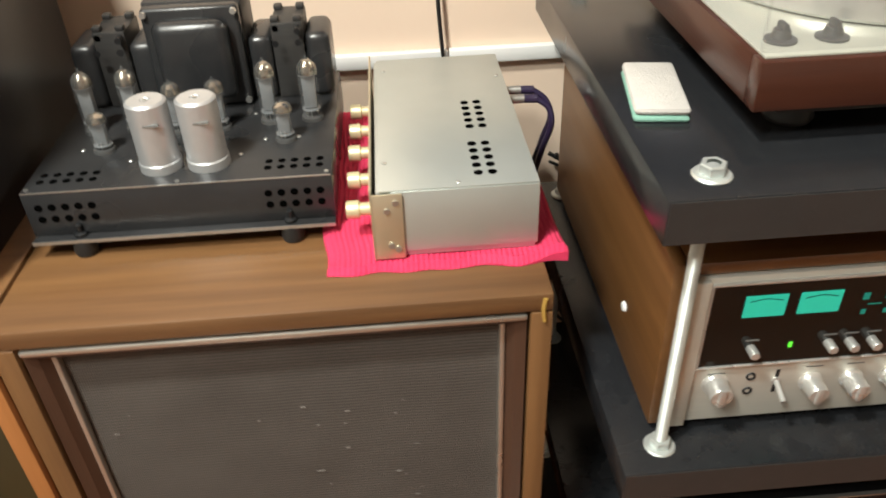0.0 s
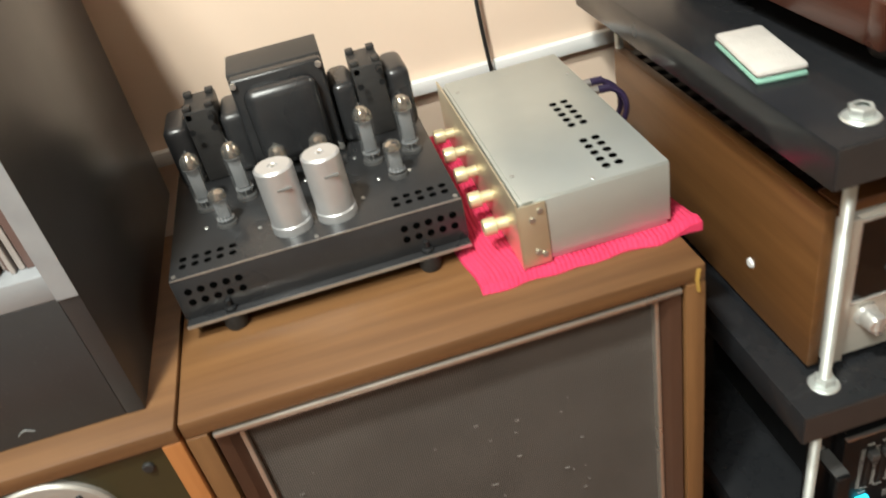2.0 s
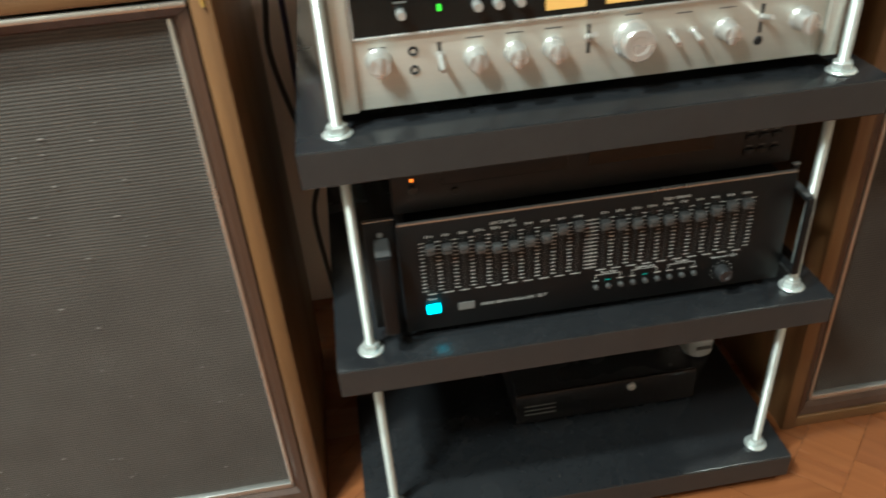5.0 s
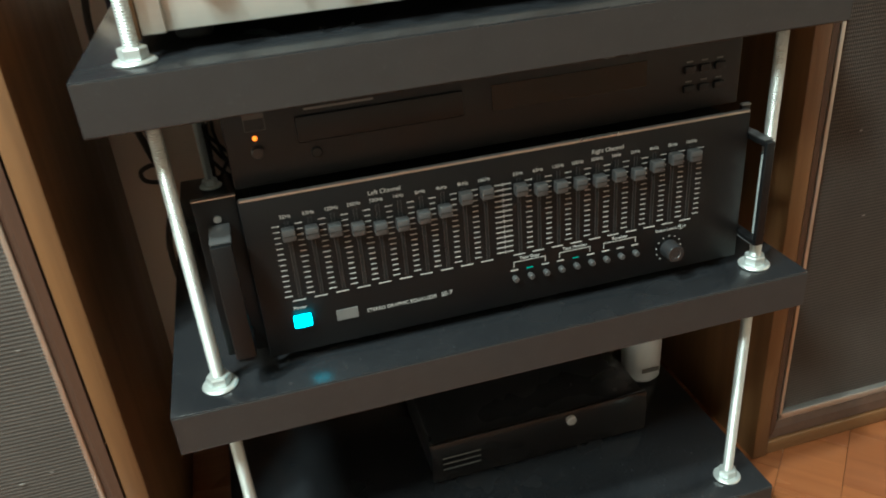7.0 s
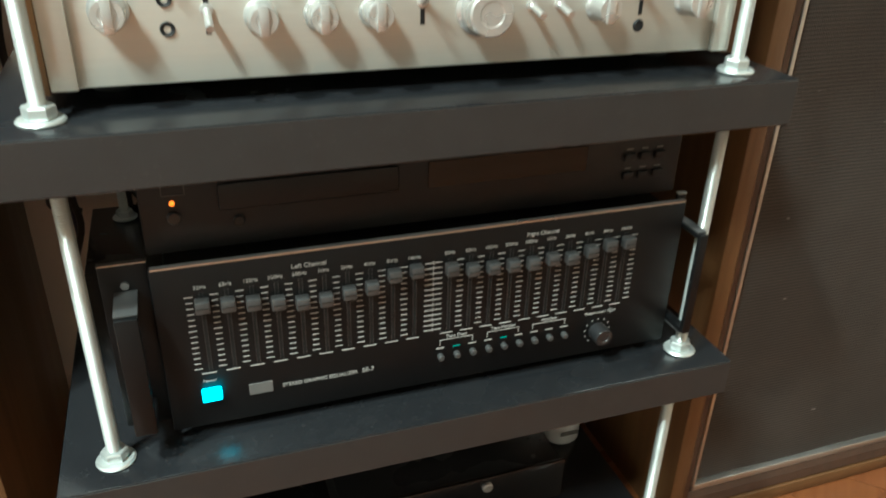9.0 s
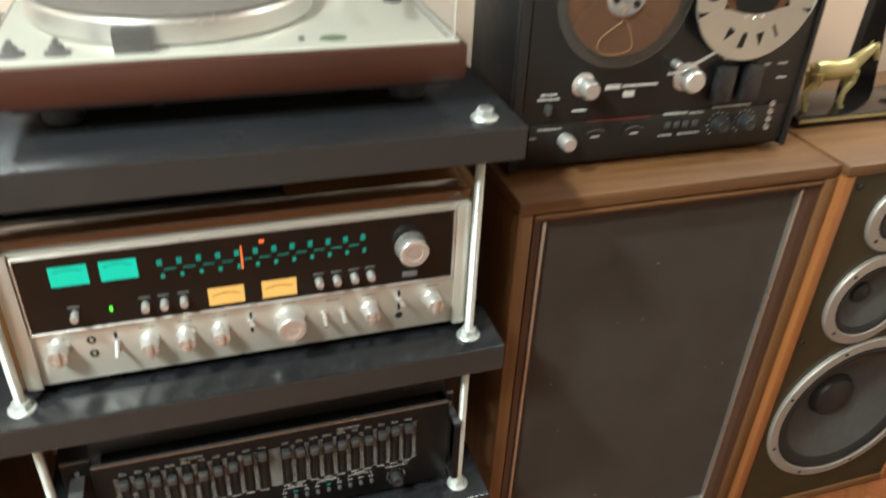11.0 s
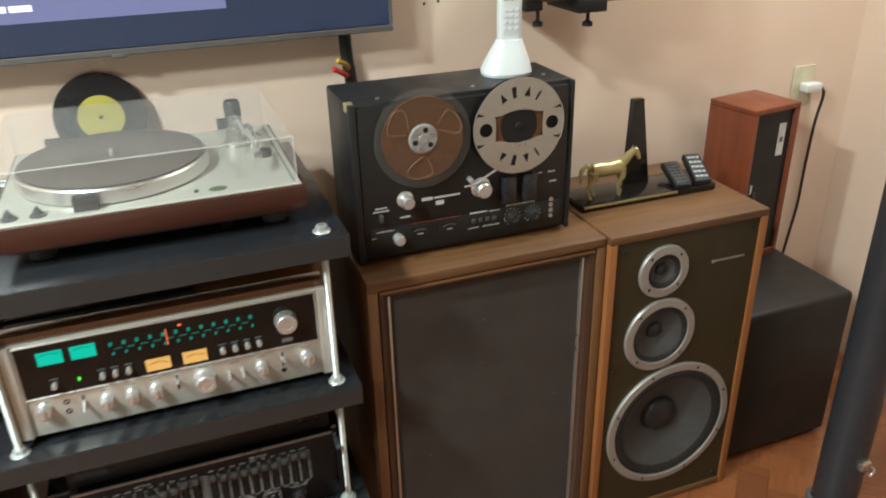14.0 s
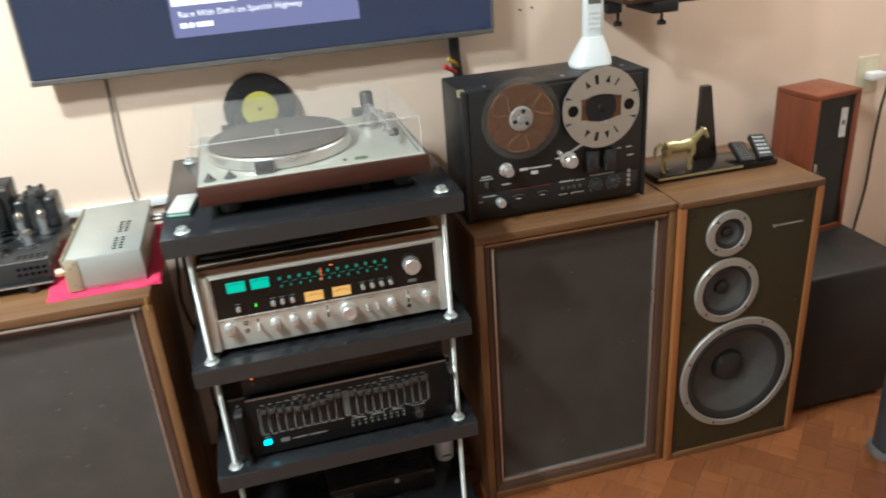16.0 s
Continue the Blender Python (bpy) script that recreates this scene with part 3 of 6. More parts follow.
# ---- receiver ----
S2 = SHELVES[1]
rc = thing("receiver", "silver-faced stereo receiver in a walnut case with lit teal dial", "receiver", (0, 0, 0))
part("side_panel", B(0.239, 0.252, 0.520, 0.955, S2 + 0.010, 0.790, bev=0.002), M["case_wood"], rc, "worn walnut side panel")
part("side_panel", B(0.748, 0.761, 0.520, 0.955, S2 + 0.010, 0.790, bev=0.002), M["case_wood"], rc)
part("top_panel", B(0.2525, 0.7475, 0.520, 0.550, 0.779, 0.791, bev=0.0015), M["case_top"], rc)
part("top_panel", B(0.545, 0.7475, 0.5503, 0.955, 0.779, 0.7905, bev=0.001), M["case_top"], rc)
vent = part("top_vent", B(0.2525, 0.5445, 0.5503, 0.955, 0.774, 0.779), M["black_matt"], rc, "black slotted top vent")
for i in range(14):
    part("slat", B(0.258, 0.540, 0.562 + i * 0.028, 0.574 + i * 0.028, 0.779, 0.7835, bev=0.001), M["black_matt"], vent)
part("chassis", B(0.2535, 0.7465, 0.540, 0.945, S2 + 0.014, 0.773), M["black_matt"], rc)
feet(rc, (0.285, 0.715), (0.57, 0.91), S2 + 0.0002, S2 + 0.014)
FY = 0.5165
part("face_plate", B(0.2535, 0.7465, FY, FY + 0.012, S2 + 0.015, 0.778, bev=0.0012), M["face"], rc, "champagne silver aluminium face")
for x in (0.2535, 0.7305):
    part("face_column", B(x, x + 0.016, FY - 0.006, FY, S2 + 0.015, 0.778, bev=0.0012), M["face"], rc)
# dial window: silver frame, black glass
bm = bmesh.new()
for a in ((0.2705, 0.7295, 0.678, 0.6805), (0.2705, 0.7295, 0.7705, 0.773), (0.2705, 0.273, 0.6805, 0.7705), (0.727, 0.7295, 0.6805, 0.7705)):
    box(bm, a[0], a[1], FY - 0.004, FY, a[2], a[3], 0.0007, 1)
part("dial_frame", bm, M["knob"], rc)
dial = part("dial_glass", B(0.273, 0.727, FY - 0.002, FY, 0.6805, 0.7705), M["dial_glass"], rc, "black dial glass")
for x in (0.302, 0.349):
    part("level_meter", B(x, x + 0.036, FY - 0.0026, FY - 0.002, 0.735, 0.758), M["teal"], dial, "glowing teal meter")
    bm = bmesh.new()
    tube(bm, [(x + 0.004, FY - 0.0028, 0.752), (x + 0.018, FY - 0.0028, 0.7545), (x + 0.032, FY - 0.0028, 0.752)], 0.0004, 4, 6)
    part("meter_scale", bm, M["dial_glass"], dial)
for x in (0.450, 0.507):
    part("tuning_meter", B(x, x + 0.038, FY - 0.0026, FY - 0.002, 0.686, 0.708), M["amber"], dial, "glowing amber meter")
    part("meter_scale", tube(bmesh.new(), [(x + 0.004, FY - 0.0028, 0.698), (x + 0.019, FY - 0.0028, 0.7015), (x + 0.034, FY - 0.0028, 0.698)], 0.0004, 4, 6), M["dial_glass"], dial)
random.seed(4)
for i in range(12):
    x = 0.404 + i * 0.0195
    part("dial_mark", B(x, x + 0.0052, FY - 0.0026, FY - 0.002, 0.7455, 0.7525), M["teal_dim"], dial)
    part("dial_mark", B(x + 0.002, x + 0.006, FY - 0.0026, FY - 0.002, 0.7295, 0.7345), M["teal_dim"], dial)
    if i < 11:
        part("dial_tick", B(x + 0.006, x + 0.018, FY - 0.0025, FY - 0.002, 0.7395, 0.7405), M["teal_dim"], dial)
part("dial_pointer", B(0.4885, 0.4902, FY - 0.0030, FY - 0.002, 0.729, 0.757), M["red_lit"], dial, "orange dial pointer")
part("tuned_lamp", B(0.5085, 0.5140, FY - 0.0026, FY - 0.002, 0.7580, 0.7615), M["red_lit"], dial, "small red indicator")
part("stereo_lamp", B(0.3505, 0.3535, FY - 0.0026, FY - 0.002, 0.697, 0.703), M["green_lit"], dial, "green indicator")
for x in (0.317, 0.386, 0.405, 0.425, 0.570, 0.590, 0.610, 0.629):
    bm = bmesh.new()
    lathe(bm, [(0, 0), (0.0045, 0), (0.0045, 0.010), (0.0038, 0.0115), (0, 0.0115)], (x, FY - 0.002, 0.699), "y", 14)
    part("push_button", bm, M["knob"], dial)
    part("caption", B(x - 0.006, x + 0.006, FY - 0.0025, FY - 0.002, 0.7075, 0.709), M["print_dim"], dial)
knob_turned(rc, 0.676, 0.730, FY - 0.002, 0.0175, 0.020, "tuning_knob", skirt=0.0185)
part("name_plate", B(0.667, 0.685, FY - 0.003, FY - 0.002, 0.6885, 0.695), M["print_dim"], dial)
for x, z, r in ((0.293, 0.657, 0.0105), (0.383, 0.650, 0.0095), (0.421, 0.650, 0.0095), (0.458, 0.650, 0.0095), (0.628, 0.648, 0.0095), (0.705, 0.650, 0.0105)):
    k = knob_turned(rc, x, z, FY, r, 0.019, skirt=r * 1.15)
    part("grip", B(x - 0.003, x + 0.003, FY - 0.021, FY - 0.012, z - r, z + r, bev=0.0008), M["knob"], k)
knob_turned(rc, 0.535, 0.649, FY, 0.0165, 0.022, "volume_knob", skirt=0.019)
for x, d in ((0.350, -0.008), (0.492, 0.010), (0.664, 0.006)):
    part("slot", B(x - 0.0016, x + 0.0016, FY - 0.0004, FY, 0.640, 0.668), M["black_matt"], rc)
    lever(rc, x, 0.655, FY, d)
for x in (0.574, 0.596):
    lever(rc, x, 0.650, FY, -0.004)
for z in (0.662, 0.644):
    part("jack", lathe(bmesh.new(), [(0.0022, 0.0002), (0.0042, 0.0012), (0.0048, 0)], (0.3255, FY, z), "y", 16), M["black_matt"], rc)
part("jack", lathe(bmesh.new(), [(0, 0.0004), (0.0035, 0.0012), (0.0048, 0)], (0.664, FY, 0.632), "y", 16), M["black_matt"], rc)
for x in (0.293, 0.383, 0.421, 0.458, 0.535, 0.585, 0.628, 0.705):
    part("caption", B(x - 0.008, x + 0.008, FY - 0.0003, FY, 0.668 + (0.004 if x == 0.535 else 0), 0.6692 + (0.004 if x == 0.535 else 0)), M["print_dim"], rc)
part("screw", lathe(bmesh.new(), [(0, 0.003), (0.0045, 0.0025), (0.006, 0)], m=Matrix.Translation((0.239, 0.623, 0.664)) @ Matrix.Rotation(radians(-90), 4, "Y"), seg=14), M["white_plastic"], rc, "pale screw cap")


# ---- equalizer ----
S3 = SHELVES[2]
eq = thing("graphic_equalizer", "black rack equalizer with twenty sliders and lit cyan power button", "equalizer", (0, 0, 0))
part("case", B(0.300, 0.722, 0.518, 0.80, S3 + 0.010, 0.474, bev=0.002), M["eq_face"], eq)
EY = 0.510
part("face_plate", B(0.290, 0.734, EY, EY + 0.006, S3 + 0.010, 0.4805, bev=0.0015), M["eq_face"], eq)
part("top_edge", B(0.2915, 0.7325, EY - 0.0006, EY + 0.004, 0.4795, 0.4812), M["steel"], eq, "bright metal top edge")
feet(eq, (0.33, 0.69), (0.54, 0.77), S3 + 0.0002, S3 + 0.010)
for sx, x0, x1 in ((-1, 0.256, 0.2895), (1, 0.7345, 0.7432)):
    ear = part("rack_ear", B(x0, x1, EY + 0.014, EY + 0.018, S3 + 0.012, 0.4805, bev=0.001), M["eq_face"], eq)
    xm = (x0 + x1) / 2
    hw = min(0.008, (x1 - x0) / 2)
    part("ear_edge", B(x0, x1, EY + 0.0132, EY + 0.0182, 0.4806, 0.4816), M["steel"], ear)
    # Greyer strips paint in the light that the handle straps catch.
    for z in (0.357, 0.4592):
        part("strap_edge", B(xm - hw, xm + hw, EY - 0.022, EY + 0.013, z - 0.0003, z + 0.0006), M["fader"], ear)
    bm = bmesh.new()
    for z in (0.360, 0.456):
        box(bm, xm - hw, xm + hw, EY - 0.022, EY + 0.014, z - 0.0025, z + 0.0025, 0.001)
    box(bm, xm - hw, xm + hw, EY - 0.026, EY - 0.021, 0.3575, 0.4585, 0.0015)
    part("handle", bm, M["eq_face"], ear, "black strap handle")
    for z in (0.352, 0.464):
        part("screw", rod(bmesh.new(), 0.003, 0, 0.002, (xm, EY + 0.014, z), "y", 10), M["steel"], ear)
M["rail_dim"] = mat("dim_slot_edge", (0.028, 0.028, 0.028), 0.45)
LEVELS = (0.449, 0.4475, 0.4455, 0.4425, 0.4395, 0.4390, 0.4420, 0.4435, 0.4515, 0.4525, 0.4495, 0.4465, 0.4455, 0.4450, 0.4440, 0.4455, 0.4435, 0.4475, 0.4510, 0.4510)
XS = [0.3235 + i * 0.0181 for i in range(10)] + [0.5160 + i * 0.0179 for i in range(10)]
HZ = ("32Hz", "63Hz", "125Hz", "250Hz", "500Hz", "1kHz", "2kHz", "4kHz", "8kHz", "16kHz")
for i, (x, z) in enumerate(zip(XS, LEVELS)):
    sl = part("slider", B(x - 0.0052, x + 0.0052, EY - 0.010, EY - 0.001, z - 0.0050, z + 0.0050, bev=0.0012), M["fader"], eq, "grey slider cap")
    part("cap_line", B(x - 0.0050, x + 0.0050, EY - 0.0103, EY - 0.0098, z - 0.0004, z + 0.0004), M["rail_dim"], sl)
    part("slot", B(x - 0.0011, x + 0.0011, EY - 0.0004, EY, 0.388, 0.4575), M["dark"], sl)
    for side in (-0.0016, 0.0011):
        part("slot_rail", B(x + side, x + side + 0.0005, EY - 0.0006, EY, 0.388, 0.4575), M["rail_dim"], sl)
    bm = bmesh.new()
    for c in (x - 0.0090,) + ((x + 0.0090,) if i == 19 else ()):
        if i != 10:
            for k in range(14):
                zz = 0.3905 + k * 0.0049
                w_ = 0.0031 if k in (0, 7, 13) else 0.0025
                box(bm, c - w_, c + w_, EY - 0.0004, EY, zz, zz + 0.0007)
    box(bm, x - 0.0068, x + 0.0040, EY - 0.0004, EY, 0.3855, 0.3864)
    tagged(part("scale", bm, M["eq_print"], sl), "", "", "", "stuff")
    words(HZ[i % 10], 0.0042, (x - 0.0005, EY - 0.0002, 0.4605), M["eq_print"], eq, align="CENTER")
bm = bmesh.new()
for k in range(14):
    zz = 0.3905 + k * 0.0049
    for a, b in ((0.4945, 0.5010), (0.5030, 0.5095)):
        box(bm, a, b, EY - 0.0004, EY, zz, zz + 0.0008)
    box(bm, 0.5015, 0.5025, EY - 0.0004, EY, zz - 0.001, zz + 0.0018)
tagged(part("centre_scale", bm, M["eq_print"], eq), "", "", "", "stuff")
words("Left Channel", 0.0052, (0.403, EY - 0.0002, 0.4668), M["eq_print"], eq, align="CENTER")
words("Right Channel", 0.0052, (0.597, EY - 0.0002, 0.4668), M["eq_print"], eq, align="CENTER")
words("STEREO GRAPHIC EQUALIZER", 0.0046, (0.376, EY - 0.0002, 0.3605), M["eq_print"], eq)
words("SE-7", 0.0058, (0.4415, EY - 0.0002, 0.3605), M["eq_print"], eq)
words("Power", 0.0040, (0.3215, EY - 0.0002, 0.3775), M["eq_print"], eq, align="CENTER")
words("Tape Copy", 0.0042, (0.524, EY - 0.0002, 0.3805), M["eq_print"], eq, align="CENTER")
words("Tape Monitor", 0.0042, (0.567, EY - 0.0002, 0.3805), M["eq_print"], eq, align="CENTER")
words("Equalizer", 0.0042, (0.611, EY - 0.0002, 0.3805), M["eq_print"], eq, align="CENTER")
words("Output Level L \u2295 R", 0.0036, (0.662, EY - 0.0002, 0.3785), M["eq_print"], eq, align="CENTER")
bm = bmesh.new()
for a, b in ((0.509, 0.539), (0.552, 0.582), (0.595, 0.627)):
    box(bm, a, b, EY - 0.0003, EY, 0.3785, 0.3791)
    box(bm, a, a + 0.0006, EY - 0.0003, EY, 0.3735, 0.3785)
    box(bm, b - 0.0006, b, EY - 0.0003, EY, 0.3735, 0.3785)
part("bracket_lines", bm, M["eq_print"], eq)
for i in range(9):
    x = 0.5095 + i * 0.0146
    part("selector_button", rod(bmesh.new(), 0.0027, 0, 0.006, (x, EY, 0.3635), "y", 12, 0.0006), M["fader"], eq)
    part("caption", B(x - 0.0035, x + 0.0035, EY - 0.0003, EY, 0.3702, 0.3714), M["green_lit"] if i in (1, 4) else M["eq_print"], eq) if i not in (1, 4) else part("lamp", B(x - 0.003, x + 0.003, EY - 0.0004, EY, 0.3702, 0.3712), M["teal_dim"], eq, "small green indicator")
bm = bmesh.new()
box(bm, 0.3145, 0.3293, EY - 0.005, EY, 0.3620, 0.3722, 0.001)
part("power_button", bm, M["cyan_lit"], eq, "glowing cyan power button")
part("maker_badge", B(0.350, 0.3685, EY - 0.0008, EY, 0.3585, 0.3685), M["print_dim"], eq, "dull grey badge")
k = knob_turned(eq, 0.661, 0.3600, EY, 0.0085, 0.014, "output_knob", M["black_paint"])
for i in range(11):
    a = radians(-50 + i * 28)
    part("tick", B(0.661 + 0.0125 * math.cos(a) - 0.0006, 0.661 + 0.0125 * math.cos(a) + 0.0006, EY - 0.0003, EY, 0.36 + 0.0125 * math.sin(a) - 0.0006, 0.36 + 0.0125 * math.sin(a) + 0.0006), M["eq_print"], k)


# ---- disc player on the equalizer ----
dp = thing("disc_player", "charcoal disc player lying on the equalizer, orange lamp lit", "disc player", (0, 0, 0))
part("case", B(0.294, 0.730, 0.536, 0.82, 0.4835, 0.5515, bev=0.002), M["black_matt"], dp)
DY = 0.528
part("face_plate", B(0.290, 0.732, DY, DY + 0.008, 0.4825, 0.5520, bev=0.0025), M["player_face"], dp)
feet(dp, (0.33, 0.69), (0.56, 0.78), 0.4746, 0.4836)
part("disc_tray", B(0.344, 0.478, DY - 0.003, DY, 0.513, 0.534, bev=0.002), M["player_face"], dp, "closed disc tray")
part("display", B(0.502, 0.640, DY - 0.0012, DY, 0.5125, 0.534), M["dial_glass"], dp, "dark display window")
bm = bmesh.new()
for a in ((0.306, 0.322, 0.5275, 0.5281), (0.306, 0.322, 0.5369, 0.5415), (0.306, 0.3066, 0.5281, 0.5369), (0.3214, 0.322, 0.5281, 0.5369)):
    box(bm, a[0], a[1], DY - 0.0006, DY, a[2], a[3])
part("maker_badge", bm, M["badge_grey"], dp, "thin grey badge outline")
part("power_lamp", rod(bmesh.new(), 0.0018, 0, 0.0015, (0.3125, DY, 0.522), "y", 10), M["orange_lit"], dp, "orange lamp")
part("power_button", rod(bmesh.new(), 0.0048, 0, 0.004, (0.3125, DY, 0.511), "y", 18, 0.001), M["black_paint"], dp)
part("tray_button", rod(bmesh.new(), 0.0045, 0, 0.003, (0.357, DY, 0.5035), "y", 16, 0.001), M["player_face"], dp)
part("caption", B(0.352, 0.406, DY - 0.0003, DY, 0.5375, 0.5392), M["print_dim"], dp)
for r in range(2):
    for c in range(3):
        part("track_button", B(0.676 + c * 0.0145, 0.686 + c * 0.0145, DY - 0.003, DY, 0.500 + r * 0.017, 0.5065 + r * 0.017, bev=0.001), M["player_face"], dp)
        part("caption", B(0.678 + c * 0.0145, 0.684 + c * 0.0145, DY - 0.0003, DY, 0.509 + r * 0.017, 0.5102 + r * 0.017), M["print_dim"], dp)


# ---- lower shelf ----
S4 = SHELVES[3]
pw = thing("set_top_box", "flat glossy black box on the lowest shelf", "media box", (0, 0, 0))
part("case", B(0.436, 0.700, 0.606, 0.86, S4 + 0.006, 0.112, bev=0.003), M["black_paint"], pw)
part("face_plate", B(0.434, 0.702, 0.600, 0.6055, S4 + 0.005, 0.113, bev=0.002), M["lacquer"], pw)
part("front_stud", rod(bmesh.new(), 0.006, 0, 0.006, (0.603, 0.600, 0.102), "y", 16, 0.001), M["knob"], pw, "silver stud")
for i in range(3):
    part("caption", B(0.447, 0.492, 0.5996, 0.600, 0.074 + i * 0.008, 0.0755 + i * 0.008), M["print_dim"], pw)
feet(pw, (0.46, 0.68), (0.63, 0.83), S4 + 0.0002, S4 + 0.0062, 0.01)
wb = thing("power_adapter", "white rounded power adapter standing on the lowest shelf", "power adapter", (0.752, 0.705, S4))
part("body", lathe(bmesh.new(), [(0, 0.0002), (0.021, 0.0002), (0.025, 0.005), (0.026, 0.05), (0.025, 0.15), (0.02, 0.158), (0, 0.158)], seg=28), M["white_plastic"], wb)
part("label", B(-0.012, 0.012, -0.0266, -0.0255, 0.02, 0.026), M["print_dim"], wb)


# ---- turntable ----
S1 = SHELVES[0]
tt = thing("turntable", "turntable with rosewood plinth and clear lid closed", "turntable", (0.273, 0.535, S1))
W, D = 0.466, 0.366
P0, P1 = 0.031, 0.069
XL = 0.010
part("plinth_front", B(XL, W, 0, 0.018, P0, P1, bev=0.0012), M["rosewood"], tt)
part("plinth_back", B(XL, W, D - 0.018, D, P0, P1, bev=0.0012), M["rosewood"], tt)
part("plinth_side", B(XL, XL + 0.018, 0.0182, D - 0.0182, P0, P1, bev=0.0012), M["rosewood_y"], tt)
part("plinth_side", B(W - 0.018, W, 0.0182, D - 0.0182, P0, P1, bev=0.0012), M["rosewood_y"], tt)
part("bottom_board", B(0.030, W - 0.004, 0.004, D - 0.004, P0 - 0.004, P0 + 0.004), M["black_matt"], tt)
for x in (0.065, W - 0.05):
    for y in (0.05, D - 0.05):
        part("foot", lathe(bmesh.new(), [(0, 0.0002), (0.018, 0.0002), (0.020, 0.004), (0.016, 0.0268), (0, 0.0268)], (x, y, 0), seg=20), M["rubber"], tt)
plate = part("top_plate", B(XL + 0.004, W - 0.006, 0.006, D - 0.006, P1, P1 + 0.0025, bev=0.001), M["deck_plate"], tt, "pale grey-green metal plate")
T = P1 + 0.0025
CX, CY = 0.182, 0.185
pl = part("platter", lathe(bmesh.new(), [(0, T + 0.0015), (0.150, T + 0.0015), (0.1525, T + 0.004), (0.1510, T + 0.0225), (0.148, T + 0.0255), (0.138, T + 0.0265), (0, T + 0.0265)], (CX, CY, 0), seg=96), M["platter"], tt, "polished metal platter")
part("platter_mat", lathe(bmesh.new(), [(0, T + 0.0267), (0.1445, T + 0.0267), (0.146, T + 0.0290), (0.144, T + 0.0300), (0.052, T + 0.0300), (0.050, T + 0.0293), (0, T + 0.0293)], (CX, CY, 0), seg=96), M["mat"], pl, "brown-grey felt mat")
part("spindle", lathe(bmesh.new(), [(0.0036, T + 0.0285), (0.0036, T + 0.0385), (0.0025, T + 0.0415), (0, T + 0.0425)], (CX, CY, 0), seg=14), M["knob"], pl)
part("strobe_prism", B(CX - 0.058, CX - 0.022, 0.020, 0.040, T, T + 0.022, bev=0.002), M["black_paint"], tt)
for x in (0.036, 0.075):
    bm = bmesh.new()
    lathe(bm, [(0, 0), (0.012, 0), (0.012, 0.002), (0.0075, 0.003), (0.006, 0.009), (0, 0.0095)], (x, 0.033, T), seg=20)
    box(bm, x - 0.0022, x + 0.0022, 0.027, 0.039, T + 0.004, T + 0.014, 0.001)
    part("selector_knob", bm, M["fader"], tt, "dark grey lever knob")
part("green_badge", lathe(bmesh.new(), [(0, 0.0009), (0.0135, 0.0009), (0.0145, 0)], m=Matrix.Translation((0.333, 0.036, T)) @ Matrix.Diagonal((1, 0.72, 1, 1)), seg=28), mat("green_enamel_badge", (0.06, 0.12, 0.04), 0.35), tt)
part("level_stud", rod(bmesh.new(), 0.0035, 0, 0.004, (0.300, 0.034, T), "z", 12, 0.001), M["fader"], tt)
arm = part("tonearm_base", lathe(bmesh.new(), [(0, 0), (0.026, 0), (0.026, 0.006), (0.021, 0.009), (0.018, 0.030), (0.012, 0.034), (0.012, 0.050), (0, 0.051)], (0.392, 0.255, T), seg=28), M["steel"], tt)
part("counterweight", lathe(bmesh.new(), [(0, -0.016), (0.013, -0.016), (0.0150, -0.013), (0.0150, 0.011), (0.012, 0.016), (0, 0.016)], m=Matrix.Translation((0.392, 0.276, T + 0.060)), seg=24), M["fader"], arm, "dark counterweight")
part("arm_tube", tube(bmesh.new(), [(0.392, 0.270, T + 0.050), (0.394, 0.255, T + 0.048), (0.402, 0.20, T + 0.040), (0.410, 0.13, T + 0.036), (0.406, 0.095, T + 0.034)], 0.0042, 12), M["knob"], arm)
part("headshell", B(0.400, 0.412, 0.072, 0.100, T + 0.029, T + 0.034, bev=0.001), M["steel"], arm)
part("arm_rest", tube(bmesh.new(), [(0.412, 0.20, T), (0.412, 0.20, T + 0.044), (0.400, 0.195, T + 0.048)], 0.0035, 10), M["steel"], tt)
part("cueing_lever", tube(bmesh.new(), [(0.425, 0.24, T), (0.425, 0.236, T + 0.02), (0.428, 0.200, T + 0.026)], 0.0026, 8), M["steel"], tt)
part("anti_skate_dial", lathe(bmesh.new(), [(0, 0), (0.011, 0), (0.011, 0.012), (0, 0.0125)], (0.428, 0.165, T), seg=20), M["fader"], tt)
# Thin darker strip painting the shade line along the lid's inner bottom edge.
part("lid_rail", B(W - 0.0165, W - 0.0145, 0.02, D - 0.02, T, T + 0.0012), M["print_dim"], tt)
# lid: four walls and a roof of thin acrylic
L0, L1, g = P1 + 0.003, 0.148, 0.003
lid = part("lid", B(0.012, W - 0.012, 0.010, D - 0.006, L1 - g, L1, bev=0.001), M["acrylic"], tt, "clear acrylic dust lid")
part("lid_front", B(0.012, W - 0.012, 0.010, 0.010 + g, L0, L1 - g), M["acrylic"], lid)
part("lid_back", B(0.012, W - 0.012, D - 0.006 - g, D - 0.006, L0, L1 - g), M["acrylic"], lid)
for x in (0.012, W - 0.012 - g):
    part("lid_side", B(x, x + g, 0.010 + g, D - 0.006 - g, L0, L1 - g), M["acrylic"], lid)
# Paler strips only on the front top and right upright edge: painted glint.
bm = bmesh.new()
